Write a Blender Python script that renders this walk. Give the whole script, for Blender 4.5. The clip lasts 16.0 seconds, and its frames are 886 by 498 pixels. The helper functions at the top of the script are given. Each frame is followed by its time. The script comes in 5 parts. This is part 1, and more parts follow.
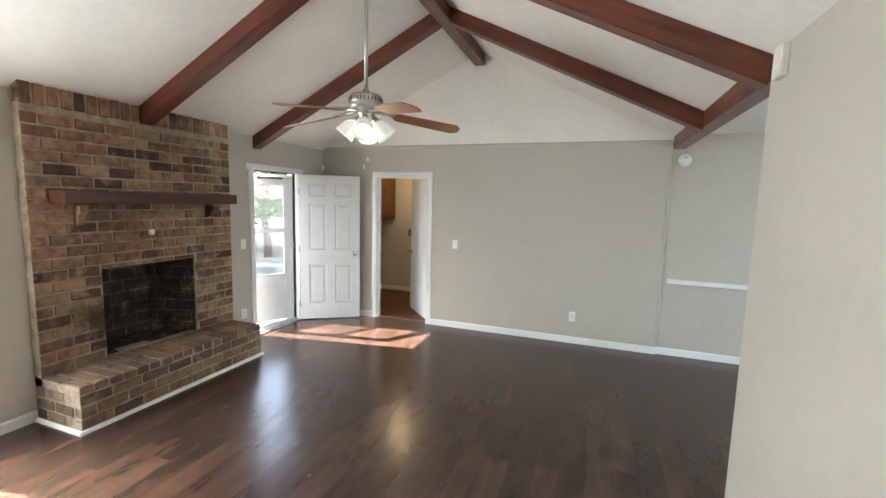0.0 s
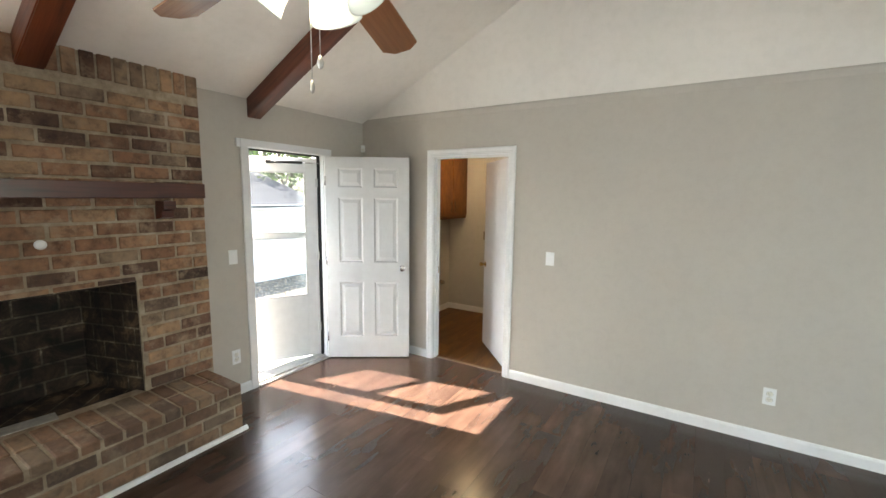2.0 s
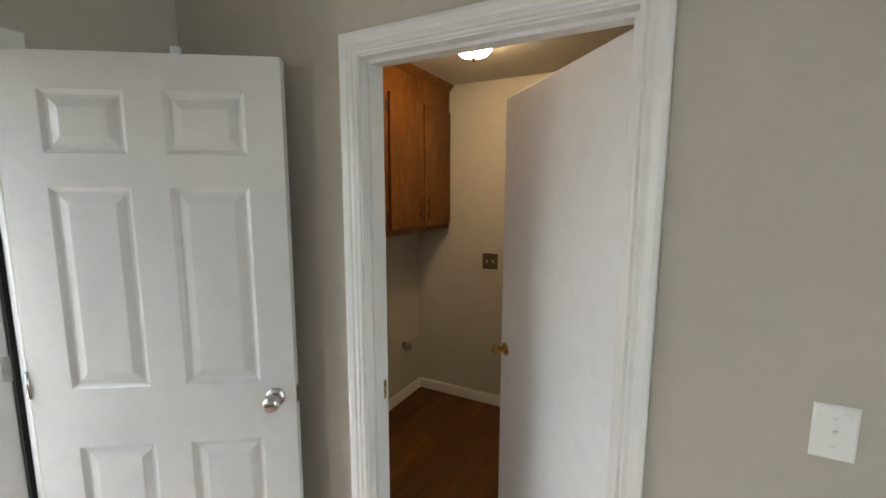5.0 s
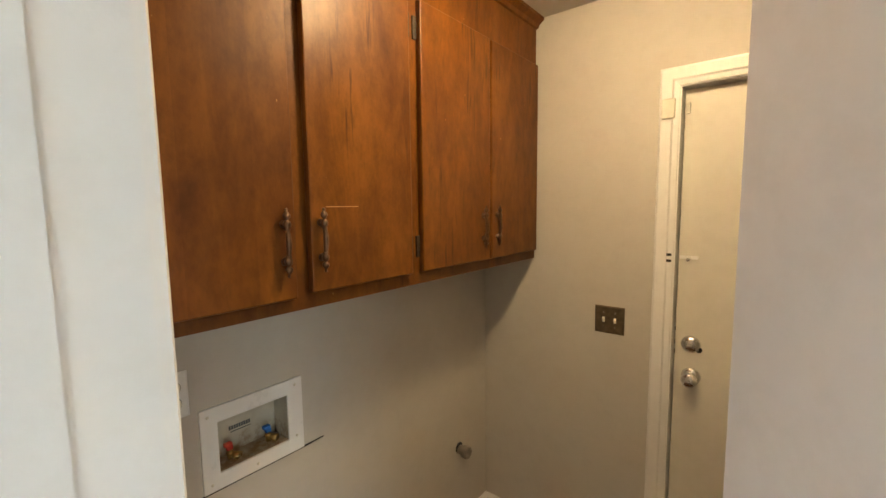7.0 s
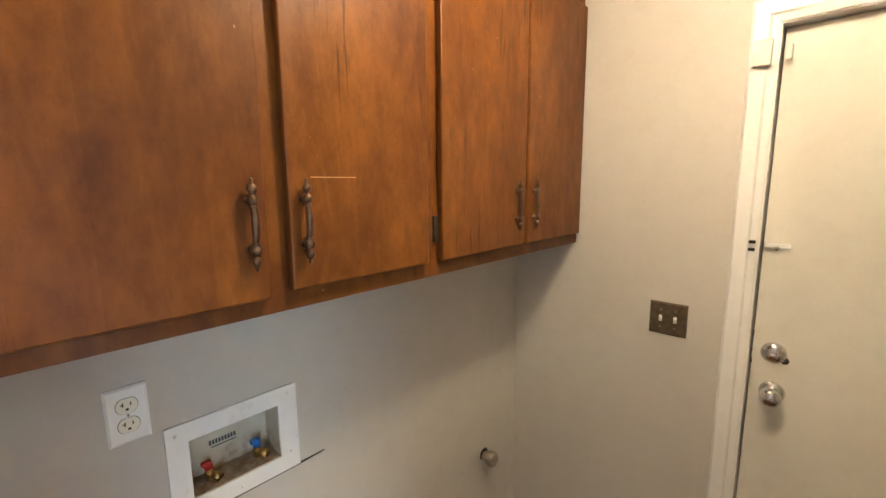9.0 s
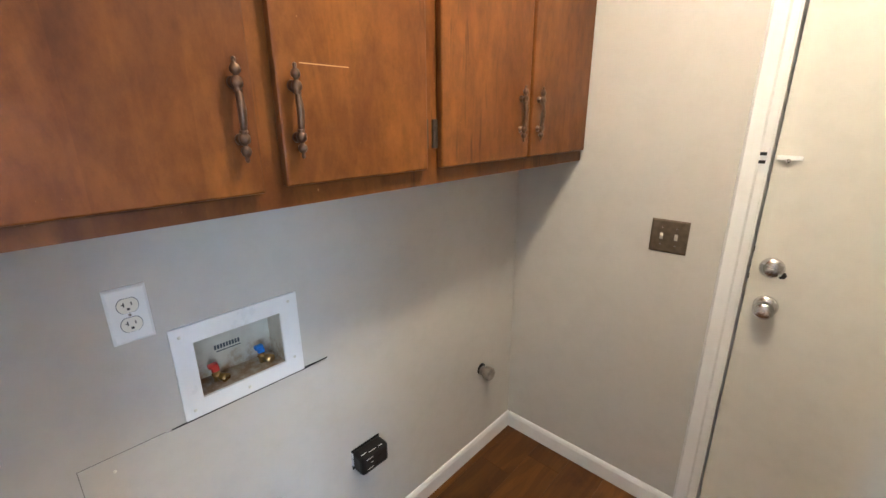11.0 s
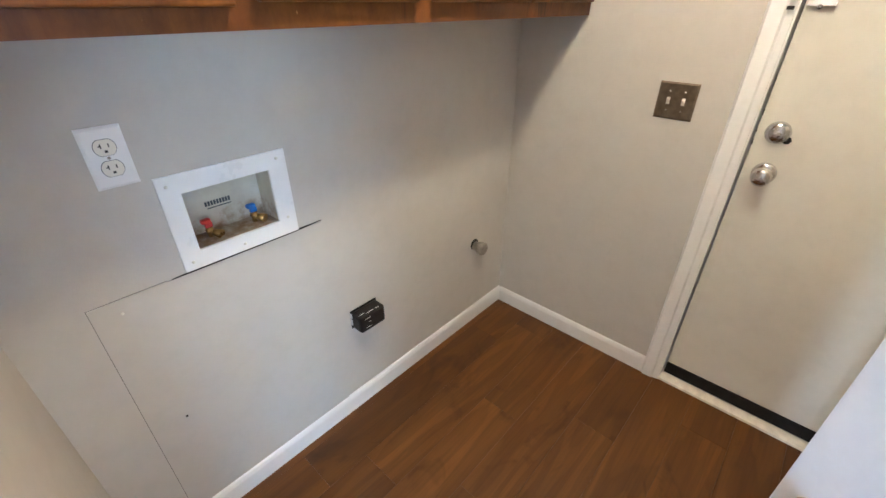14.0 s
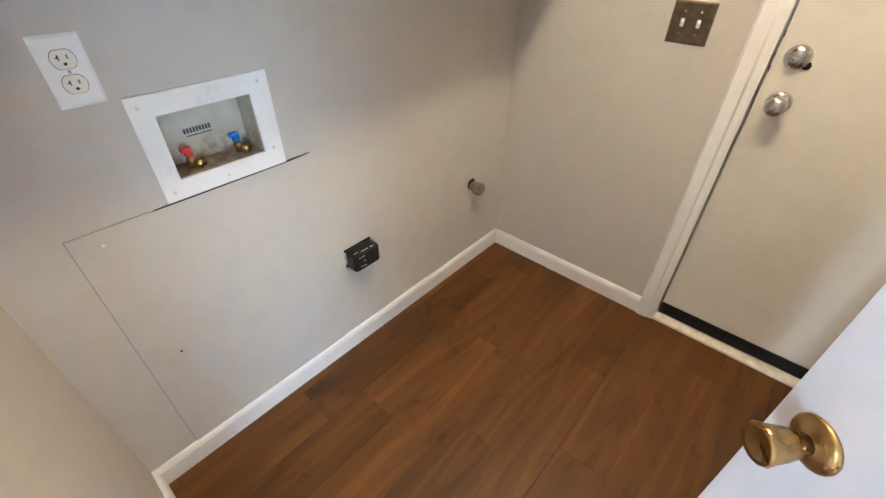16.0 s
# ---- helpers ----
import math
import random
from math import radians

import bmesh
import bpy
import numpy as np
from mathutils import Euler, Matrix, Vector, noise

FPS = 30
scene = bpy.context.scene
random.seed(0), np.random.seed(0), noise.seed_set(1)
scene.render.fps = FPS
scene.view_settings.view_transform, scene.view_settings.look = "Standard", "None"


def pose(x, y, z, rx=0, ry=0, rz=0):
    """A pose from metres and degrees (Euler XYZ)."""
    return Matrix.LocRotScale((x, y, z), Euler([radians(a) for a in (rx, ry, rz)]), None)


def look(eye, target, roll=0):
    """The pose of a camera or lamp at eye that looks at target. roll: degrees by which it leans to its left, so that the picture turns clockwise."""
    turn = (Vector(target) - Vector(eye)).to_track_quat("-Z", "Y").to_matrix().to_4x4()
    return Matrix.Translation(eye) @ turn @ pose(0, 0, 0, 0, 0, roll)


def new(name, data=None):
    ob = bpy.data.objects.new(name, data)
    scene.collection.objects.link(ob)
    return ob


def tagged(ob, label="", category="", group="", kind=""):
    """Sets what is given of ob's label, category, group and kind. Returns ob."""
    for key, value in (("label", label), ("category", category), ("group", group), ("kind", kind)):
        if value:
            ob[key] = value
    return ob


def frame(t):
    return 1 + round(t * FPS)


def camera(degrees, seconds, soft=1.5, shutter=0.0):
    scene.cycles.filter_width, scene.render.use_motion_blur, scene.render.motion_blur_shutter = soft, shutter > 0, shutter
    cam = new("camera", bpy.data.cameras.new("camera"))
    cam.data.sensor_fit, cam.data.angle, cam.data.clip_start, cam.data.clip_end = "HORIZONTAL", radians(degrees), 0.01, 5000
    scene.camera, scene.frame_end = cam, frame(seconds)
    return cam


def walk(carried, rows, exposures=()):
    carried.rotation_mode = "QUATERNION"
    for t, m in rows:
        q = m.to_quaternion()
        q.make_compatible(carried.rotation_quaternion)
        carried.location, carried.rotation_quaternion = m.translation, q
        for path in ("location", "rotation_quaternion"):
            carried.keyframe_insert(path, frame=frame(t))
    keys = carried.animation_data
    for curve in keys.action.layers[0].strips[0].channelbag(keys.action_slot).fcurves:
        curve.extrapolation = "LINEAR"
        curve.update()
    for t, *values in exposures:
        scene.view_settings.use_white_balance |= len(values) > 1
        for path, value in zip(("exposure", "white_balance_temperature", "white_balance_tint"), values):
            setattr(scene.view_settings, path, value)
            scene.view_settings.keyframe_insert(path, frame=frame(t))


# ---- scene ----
cam = camera(93.4, 16.0)

PATH = [
    (0, (3.833, -5.296, 1.717), (3.161, -3.426, 1.488), 1.5),
    (0.5, (3.743, -4.839, 1.688), (2.915, -3.035, 1.439), 0.7),
    (1, (3.605, -4.384, 1.681), (2.656, -2.642, 1.424), 1.0),
    (1.5, (3.377, -3.922, 1.668), (2.372, -2.211, 1.413), 0.7),
    (2, (3.163, -3.459, 1.666), (2.122, -1.77, 1.411), 0.7),
    (2.5, (2.893, -3.026, 1.638), (1.856, -1.333, 1.399), 0.4),
    (3, (2.672, -2.601, 1.635), (1.634, -0.91, 1.388), 0.3),
    (3.5, (2.445, -2.245, 1.643), (1.431, -0.538, 1.396), 0.5),
    (4, (2.176, -1.845, 1.639), (1.215, -0.111, 1.372), -0.5),
    (4.5, (1.995, -1.429, 1.638), (0.991, 0.28, 1.362), -1.1),
    (5, (1.771, -1.062, 1.618), (0.840, 0.688, 1.350), 0.1),
    (7.5, (1.107, 0.163, 1.592), (-0.205, 1.658, 1.39), -0.9),
    (8, (1.056, 0.213, 1.599), (-0.277, 1.688, 1.38), -0.9),
    (8.5, (1.031, 0.247, 1.593), (-0.312, 1.707, 1.339), -0.7),
    (11, (1.018, 0.258, 1.501), (-0.283, 1.657, 0.911), -0.4),
    (11.5, (1.022, 0.256, 1.484), (-0.258, 1.641, 0.818), -0.4),
    (12, (1.021, 0.255, 1.466), (-0.233, 1.625, 0.725), -0.3),
    (12.5, (1.021, 0.248, 1.449), (-0.211, 1.597, 0.636), -0.2),
    (13, (1.026, 0.245, 1.431), (-0.185, 1.567, 0.546), -0.2),
    (13.5, (1.031, 0.244, 1.413), (-0.155, 1.541, 0.458), -0.0),
    (14, (1.033, 0.242, 1.393), (-0.119, 1.517, 0.37), 0.2),
    (14.5, (1.037, 0.249, 1.372), (-0.083, 1.498, 0.282), 0.2),
    (15, (1.031, 0.249, 1.352), (-0.053, 1.479, 0.206), 0.5),
    (15.5, (1.024, 0.248, 1.339), (-0.023, 1.46, 0.14), 0.8),
    (16, (1.029, 0.251, 1.333), (-0.023, 1.44, 0.116), 0.5),
]
walk(cam, [(t, look(eye, target, roll)) for t, eye, target, roll in PATH],
     ((0, 3.7, 7150, 10), (0.5, 3.87, 7250, 10), (1.5, 3.87, 7350, 10), (2.5, 3.65, 7300, 10), (3.5, 3.28, 7150, 10), (4.5, 3.15, 7250, 10), (5.0, 3.27, 7350, 10), (6.2, 3.7, 7600, 10), (7.4, 4.5, 7400, 10), (8.1, 4.7, 6500, 10), (8.6, 4.78, 6250, 10), (11, 5.15, 5250, 10), (13, 5.28, 5200, 10), (16, 5.42, 5500, 10)))

# ---- world, sun, windows' sky light ----
world = bpy.data.worlds.new("sky_world")
scene.world = world
world.use_nodes = True
wn = world.node_tree
sky = wn.nodes.new("ShaderNodeTexSky")
sky.sky_type, sky.sun_disc = "NISHITA", False
sky.sun_elevation, sky.sun_rotation = radians(44), radians(-80)
wn.links.new(sky.outputs[0], wn.nodes["Background"].inputs[0])
wn.nodes["Background"].inputs[1].default_value = 0.15

sun = new("sun", bpy.data.lights.new("sun", "SUN"))
sun.data.energy, sun.data.angle, sun.data.color = 4.7, radians(0.6), (1.0, 0.98, 0.96)
sun.matrix_world = look((0, 0, 0), (0.985, 0.174, -0.955))


fan_lamp = new("fan_lamp", bpy.data.lights.new("fan_lamp", "POINT"))
fan_lamp.data.energy, fan_lamp.data.color, fan_lamp.data.shadow_soft_size = 0.22, (1.0, 0.86, 0.66), 0.03
fan_lamp.location = (2.31, -2.70, 2.15)


def window_light(name, at, toward, w, h, watts, color=(0.74, 0.88, 1.0)):
    ob = new(name, bpy.data.lights.new(name, "AREA"))
    ob.data.shape, ob.data.size, ob.data.size_y, ob.data.energy, ob.data.color = "RECTANGLE", w, h, watts, color
    ob.matrix_world = look(at, toward)
    return ob


window_light("sky_light_west", (-0.04, -4.78, 1.3), (3, -4.4, 1.15), 1.1, 1.3, 10.0)
window_light("sky_light_dining", (7.42, -2.75, 1.15), (3, -2.2, 1.15), 3.0, 1.9, 5.2, (0.70, 0.86, 1.0))


# ---- materials ----
def nodes_of(name):
    m = bpy.data.materials.new(name)
    m.use_nodes = True
    t = m.node_tree
    return m, t, t.nodes["Principled BSDF"]


def place(t, scale=(1, 1, 1), spin=False, tilt=0.0, own=False):
    """World (or own) position, tilted about y, then scaled; spin adds an offset of its own to each object."""
    g = t.nodes.new("ShaderNodeTexCoord" if own else "ShaderNodeNewGeometry")
    at = g.outputs["Object" if own else "Position"]
    mp = t.nodes.new("ShaderNodeMapping")
    mp.inputs["Scale"].default_value = scale
    if tilt:
        first = t.nodes.new("ShaderNodeMapping")
        first.inputs["Rotation"].default_value = (0, radians(tilt), 0)
        t.links.new(at, first.inputs["Vector"])
        t.links.new(first.outputs["Vector"], mp.inputs["Vector"])
    else:
        t.links.new(at, mp.inputs["Vector"])
    if spin:
        oi = t.nodes.new("ShaderNodeObjectInfo")
        mu = t.nodes.new("ShaderNodeMath")
        mu.operation = "MULTIPLY"
        mu.inputs[1].default_value = 37.0
        t.links.new(oi.outputs["Random"], mu.inputs[0])
        cx = t.nodes.new("ShaderNodeCombineXYZ")
        for i in range(3):
            t.links.new(mu.outputs[0], cx.inputs[i])
        t.links.new(cx.outputs[0], mp.inputs["Location"])
    else:
        mp.inputs["Location"].default_value = (0.137, 0.291, 0.373)
    return mp.outputs["Vector"]


def noise_of(t, vec, scale, detail=4, rough=0.55, distort=0.0):
    n = t.nodes.new("ShaderNodeTexNoise")
    n.inputs["Scale"].default_value, n.inputs["Detail"].default_value = scale, detail
    n.inputs["Roughness"].default_value, n.inputs["Distortion"].default_value = rough, distort
    t.links.new(vec, n.inputs["Vector"])
    return n.outputs["Fac"]


def ramp(t, fac, stops):
    r = t.nodes.new("ShaderNodeValToRGB")
    e = r.color_ramp.elements
    while len(e) < len(stops):
        e.new(0.5)
    for el, (p, c) in zip(e, stops):
        el.position = p
        el.color = (*c, 1) if len(c) == 3 else c
    t.links.new(fac, r.inputs[0])
    return r.outputs[0]


def mix(t, fac, a, b, mode="MIX"):
    n = t.nodes.new("ShaderNodeMix")
    n.data_type, n.blend_type = "RGBA", mode
    for sock, v in ((n.inputs[0], fac), (n.inputs[6], a), (n.inputs[7], b)):
        if isinstance(v, (int, float)):
            sock.default_value = v
        elif isinstance(v, tuple):
            sock.default_value = (*v, 1)
        else:
            t.links.new(v, sock)
    return n.outputs[2]


def bump(t, b, height, strength, dist=0.002):
    n = t.nodes.new("ShaderNodeBump")
    n.inputs["Strength"].default_value, n.inputs["Distance"].default_value = strength, dist
    t.links.new(height, n.inputs["Height"])
    t.links.new(n.outputs[0], b.inputs["Normal"])


def paint(name, col, rough=0.6, peel=0.25, grime=0.04, fine=260):
    m, t, b = nodes_of(name)
    v = place(t)
    big = noise_of(t, v, 1.3, 5)
    dark = tuple(c * (1 - grime * 2) for c in col)
    lite = tuple(min(1, c * (1 + grime)) for c in col)
    c1 = ramp(t, big, [(0.3, dark), (0.7, lite)])
    scuff = ramp(t, noise_of(t, v, 14, 6, 0.7), [(0.35, (0.93, 0.93, 0.92)), (0.55, (1, 1, 1))])
    t.links.new(mix(t, 0.6, c1, scuff, "MULTIPLY"), b.inputs["Base Color"])
    b.inputs["Roughness"].default_value = rough
    bump(t, b, noise_of(t, v, fine, 3), peel, 0.0012)
    return m


def wood(name, dark, lite, axis, rough=0.4, scale=1.0, coat=0.0, spin=True, blotch=0.5, ring=9.0, streak=0.55, along=0.7, tilt=0.0, swirl=0.7, own=False):
    m, t, b = nodes_of(name)
    s = [ring * scale] * 3
    s[axis] = along * scale
    v = place(t, tuple(s), spin, tilt, own)
    grain = noise_of(t, v, 2.2, 8, 0.62, swirl)
    fine_s = [120.0 * scale] * 3
    fine_s[axis] = 3.0 * scale
    fine = noise_of(t, place(t, tuple(fine_s), spin, tilt, own), 1.0, 3, 0.6)
    c = ramp(t, grain, [(0.28, dark), (0.52, tuple((a + 2 * q) / 3 for a, q in zip(dark, lite))), (0.72, lite)])
    c = mix(t, streak, c, ramp(t, fine, [(0.3, (0.55, 0.5, 0.48)), (0.6, (1, 1, 1))]), "MULTIPLY")
    bl = ramp(t, noise_of(t, place(t, (1, 1, 1), spin), 3.0, 3), [(0.35, (0.55, 0.5, 0.5)), (0.62, (1, 1, 1))])
    c = mix(t, blotch, c, bl, "MULTIPLY")
    t.links.new(c, b.inputs["Base Color"])
    b.inputs["Coat Weight"].default_value = coat
    b.inputs["Coat Roughness"].default_value = 0.2
    t.links.new(ramp(t, fine, [(0.2, (rough + 0.12,) * 3), (0.8, (rough - 0.06,) * 3)]), b.inputs["Roughness"])
    bump(t, b, fine, 0.25, 0.0008)
    return m


def plain(name, col, rough=0.5, metal=0.0, vary=0.12, scale=40, relief=0.1):
    m, t, b = nodes_of(name)
    v = place(t)
    n = noise_of(t, v, scale, 4)
    t.links.new(ramp(t, n, [(0.3, tuple(c * (1 - vary) for c in col)), (0.7, tuple(min(1, c * (1 + vary)) for c in col))]), b.inputs["Base Color"])
    t.links.new(ramp(t, n, [(0.3, (max(0.03, rough * 0.8),) * 3), (0.7, (min(1, rough * 1.2),) * 3)]), b.inputs["Roughness"])
    b.inputs["Metallic"].default_value = metal
    bump(t, b, noise_of(t, v, scale * 5, 3), relief, 0.0006)
    return m


def glow(name, col, strength, base=(0.85, 0.85, 0.82)):
    m, t, b = nodes_of(name)
    b.inputs["Base Color"].default_value = (*base, 1)
    b.inputs["Roughness"].default_value = 0.25
    b.inputs["Emission Color"].default_value = (*col, 1)
    b.inputs["Emission Strength"].default_value = strength
    return m


WALL_L = paint("laundry_wall_paint", (0.525, 0.500, 0.455), 0.62, 0.25, 0.015)
WALL = paint("wall_greige_paint", (0.495, 0.452, 0.394), 0.62, 0.25, 0.015)
CEIL = paint("ceiling_white_paint", (0.83, 0.785, 0.725), 0.85, 0.5, 0.03, 120)
TRIM = paint("trim_white_gloss", (0.77, 0.77, 0.76), 0.32, 0.08, 0.03)
# Bluish skylight put into the laundry door's white, weaker light into the back door's.
DOORW_SKYLIT = paint("door_white_paint_skylit", (0.78, 0.79, 0.81), 0.38, 0.06, 0.02)
DOORW_DIM = paint("door_white_paint_dim", (0.645, 0.64, 0.635), 0.36, 0.06, 0.02)
DOORC = paint("door_cream_paint", (0.665, 0.64, 0.57), 0.42, 0.08, 0.05)
BEAM_W = wood("beam_stain_west", (0.050, 0.011, 0.005), (0.205, 0.050, 0.016), 0, 0.38, 1.0, 0.2, True, 0.5, 7.0, 0.4, 0.5, 24.4)
BEAM_E = wood("beam_stain_east", (0.050, 0.011, 0.005), (0.205, 0.050, 0.016), 0, 0.38, 1.0, 0.2, True, 0.5, 7.0, 0.4, 0.5, -22.1)
BEAM_Y = wood("beam_stain_long", (0.040, 0.009, 0.004), (0.205, 0.050, 0.016), 1, 0.38, 1.0, 0.25)
MANTEL = wood("mantel_stain", (0.045, 0.012, 0.007), (0.12, 0.032, 0.017), 1, 0.36, 1.0, 0.3)


def cabinet_mat():
    """Stained birch veneer: upright leaves of differing tone, blotches, dark flecks, worn pale nicks."""
    m, t, b = nodes_of("cabinet_birch_stain")
    grain = noise_of(t, place(t, (6, 6, 1.6), True), 2.0, 7, 0.62, 0.9)
    c = ramp(t, grain, [(0.28, (0.107, 0.034, 0.0068)), (0.5, (0.150, 0.052, 0.0092)), (0.74, (0.198, 0.073, 0.0122))])
    leaf = t.nodes.new("ShaderNodeTexVoronoi")
    leaf.voronoi_dimensions = "1D"
    leaf.inputs["Scale"].default_value = 6.2
    sep = t.nodes.new("ShaderNodeSeparateXYZ")
    t.links.new(place(t), sep.inputs[0])
    t.links.new(sep.outputs[1], leaf.inputs["W"])
    bw = t.nodes.new("ShaderNodeSeparateColor")
    t.links.new(leaf.outputs["Color"], bw.inputs[0])
    c = mix(t, 0.75, c, ramp(t, bw.outputs[0], [(0.1, (0.86, 0.83, 0.82)), (0.5, (0.98, 0.97, 0.97)), (0.9, (1.10, 1.10, 1.08))]), "MULTIPLY")
    blot = noise_of(t, place(t, (1.3, 1.3, 0.8), True), 3.6, 6, 0.62)
    c = mix(t, 0.85, c, ramp(t, blot, [(0.30, (0.66, 0.60, 0.60)), (0.5, (0.96, 0.94, 0.93)), (0.70, (1.12, 1.13, 1.08))]), "MULTIPLY")
    mott = noise_of(t, place(t, (1, 1, 0.6), True), 24, 6, 0.72)
    c = mix(t, 0.85, c, ramp(t, mott, [(0.35, (0.70, 0.66, 0.64)), (0.6, (1.08, 1.08, 1.06))]), "MULTIPLY")
    fleck = noise_of(t, place(t, (60, 60, 4.5), True), 1.0, 3, 0.6, 0.4)
    where = noise_of(t, place(t, (5, 5, 2), True), 1.0, 2)
    fm = t.nodes.new("ShaderNodeMath")
    fm.operation = "MULTIPLY"
    t.links.new(fleck, fm.inputs[0])
    t.links.new(where, fm.inputs[1])
    c = mix(t, ramp(t, fm.outputs[0], [(0.345, (0, 0, 0)), (0.42, (0.75, 0.75, 0.75))]), c, (0.045, 0.014, 0.004))
    nick = noise_of(t, place(t, (1, 1, 0.5), True), 85, 2, 0.5)
    c = mix(t, ramp(t, nick, [(0.765, (0, 0, 0)), (0.80, (0.7, 0.7, 0.7))]), c, (0.50, 0.27, 0.10))
    t.links.new(c, b.inputs["Base Color"])
    t.links.new(ramp(t, blot, [(0.3, (0.50,) * 3), (0.7, (0.34,) * 3)]), b.inputs["Roughness"])
    b.inputs["Specular IOR Level"].default_value = 0.27
    bump(t, b, fleck, 0.15, 0.0008)
    return m


CAB = cabinet_mat()
BLADE = wood("fan_blade_wood", (0.21, 0.075, 0.022), (0.33, 0.125, 0.038), 0, 0.35, 1.0, 0.3, True, 0.15, 9.0, 0.25, 0.7, 0.0, 0.4, True)


def plank_mat(name, dark, lite, rough):
    m, t, b = nodes_of(name)
    grain = noise_of(t, place(t, (9, 1.5, 1), True), 1.4, 4, 0.5)
    fine = noise_of(t, place(t, (70, 3, 1), True), 1.0, 2, 0.5)
    cloud = noise_of(t, place(t, (1.6, 1, 1)), 2.6, 3, 0.55)
    oi = t.nodes.new("ShaderNodeObjectInfo")
    tone = ramp(t, oi.outputs["Random"], [(0.0, (0.72, 0.72, 0.74)), (0.5, (0.97, 0.96, 0.95)), (1.0, (1.2, 1.16, 1.10))])
    c = ramp(t, grain, [(0.25, dark), (0.75, lite)])
    c = mix(t, 0.16, c, ramp(t, fine, [(0.3, (0.6, 0.58, 0.55)), (0.65, (1, 1, 1))]), "MULTIPLY")
    c = mix(t, 0.8, c, ramp(t, cloud, [(0.32, (0.62, 0.62, 0.64)), (0.68, (1.15, 1.12, 1.08))]), "MULTIPLY")
    c = mix(t, 1.0, c, tone, "MULTIPLY")
    t.links.new(c, b.inputs["Base Color"])
    b.inputs["Roughness"].default_value = rough
    bump(t, b, fine, 0.06, 0.0006)
    return m


PLANK = plank_mat("dark_laminate_plank", (0.044, 0.0245, 0.0190), (0.087, 0.0515, 0.0385), 0.24)


def vinyl_mat():
    """Printed wood-look vinyl: arched heartwood figure, knots and fine pores, each plank shifted."""
    m, t, b = nodes_of("brown_vinyl_plank")
    v = place(t, (7.0, 0.9, 1), True)
    warp = noise_of(t, v, 1.1, 3, 0.5)
    fig = noise_of(t, place(t, (4.2, 0.55, 1), True), 1.5, 2, 0.4)
    k = t.nodes.new("ShaderNodeMath")
    k.operation = "MULTIPLY"
    k.inputs[1].default_value = 46.0
    t.links.new(fig, k.inputs[0])
    sn = t.nodes.new("ShaderNodeMath")
    sn.operation = "SINE"
    t.links.new(k.outputs[0], sn.inputs[0])
    c = ramp(t, warp, [(0.25, (0.078, 0.029, 0.0045)), (0.5, (0.130, 0.050, 0.0075)), (0.78, (0.185, 0.078, 0.013))])
    c = mix(t, 0.5, c, ramp(t, sn.outputs[0], [(0.0, (0.60, 0.55, 0.5)), (0.45, (0.97, 0.96, 0.95)), (1.0, (1.06, 1.05, 1.04))]), "MULTIPLY")
    pore = noise_of(t, place(t, (130, 5, 1), True), 1.0, 3, 0.55)
    c = mix(t, 0.35, c, ramp(t, pore, [(0.32, (0.55, 0.5, 0.46)), (0.58, (1, 1, 1))]), "MULTIPLY")
    knot = noise_of(t, place(t, (3.2, 1.8, 1), True), 2.4, 3, 0.6, 1.2)
    c = mix(t, 0.7, c, ramp(t, knot, [(0.27, (0.5, 0.44, 0.4)), (0.42, (1, 1, 1)), (0.66, (1, 1, 1)), (0.76, (1.25, 1.22, 1.2))]), "MULTIPLY")
    oi = t.nodes.new("ShaderNodeObjectInfo")
    c = mix(t, 1.0, c, ramp(t, oi.outputs["Random"], [(0.0, (0.66, 0.65, 0.64)), (0.5, (0.95, 0.94, 0.93)), (1.0, (1.18, 1.18, 1.18))]), "MULTIPLY")
    t.links.new(c, b.inputs["Base Color"])
    b.inputs["Roughness"].default_value = 0.48
    b.inputs["Specular IOR Level"].default_value = 0.35
    bump(t, b, pore, 0.08, 0.0006)
    return m


PLANK_L = vinyl_mat()
SUBFLOOR = plain("plank_gap", (0.02, 0.012, 0.01), 0.9)


def sooted(t, w, c):
    """Old smoke stain spread over the masonry above the fire's mouth."""
    mp = t.nodes.new("ShaderNodeMapping")
    mp.vector_type = "TEXTURE"
    mp.inputs["Location"].default_value = (0, -2.66, 1.06)
    mp.inputs["Scale"].default_value = (3.0, 0.78, 0.26)
    t.links.new(w, mp.inputs["Vector"])
    gr = t.nodes.new("ShaderNodeTexGradient")
    gr.gradient_type = "SPHERICAL"
    t.links.new(mp.outputs[0], gr.inputs[0])
    ml = t.nodes.new("ShaderNodeMath")
    ml.operation = "MULTIPLY"
    t.links.new(gr.outputs["Fac"], ml.inputs[0])
    t.links.new(noise_of(t, w, 7, 5, 0.65), ml.inputs[1])
    return mix(t, ramp(t, ml.outputs[0], [(0.08, (0, 0, 0)), (0.40, (0.9, 0.9, 0.9))]), c, (0.045, 0.030, 0.020))


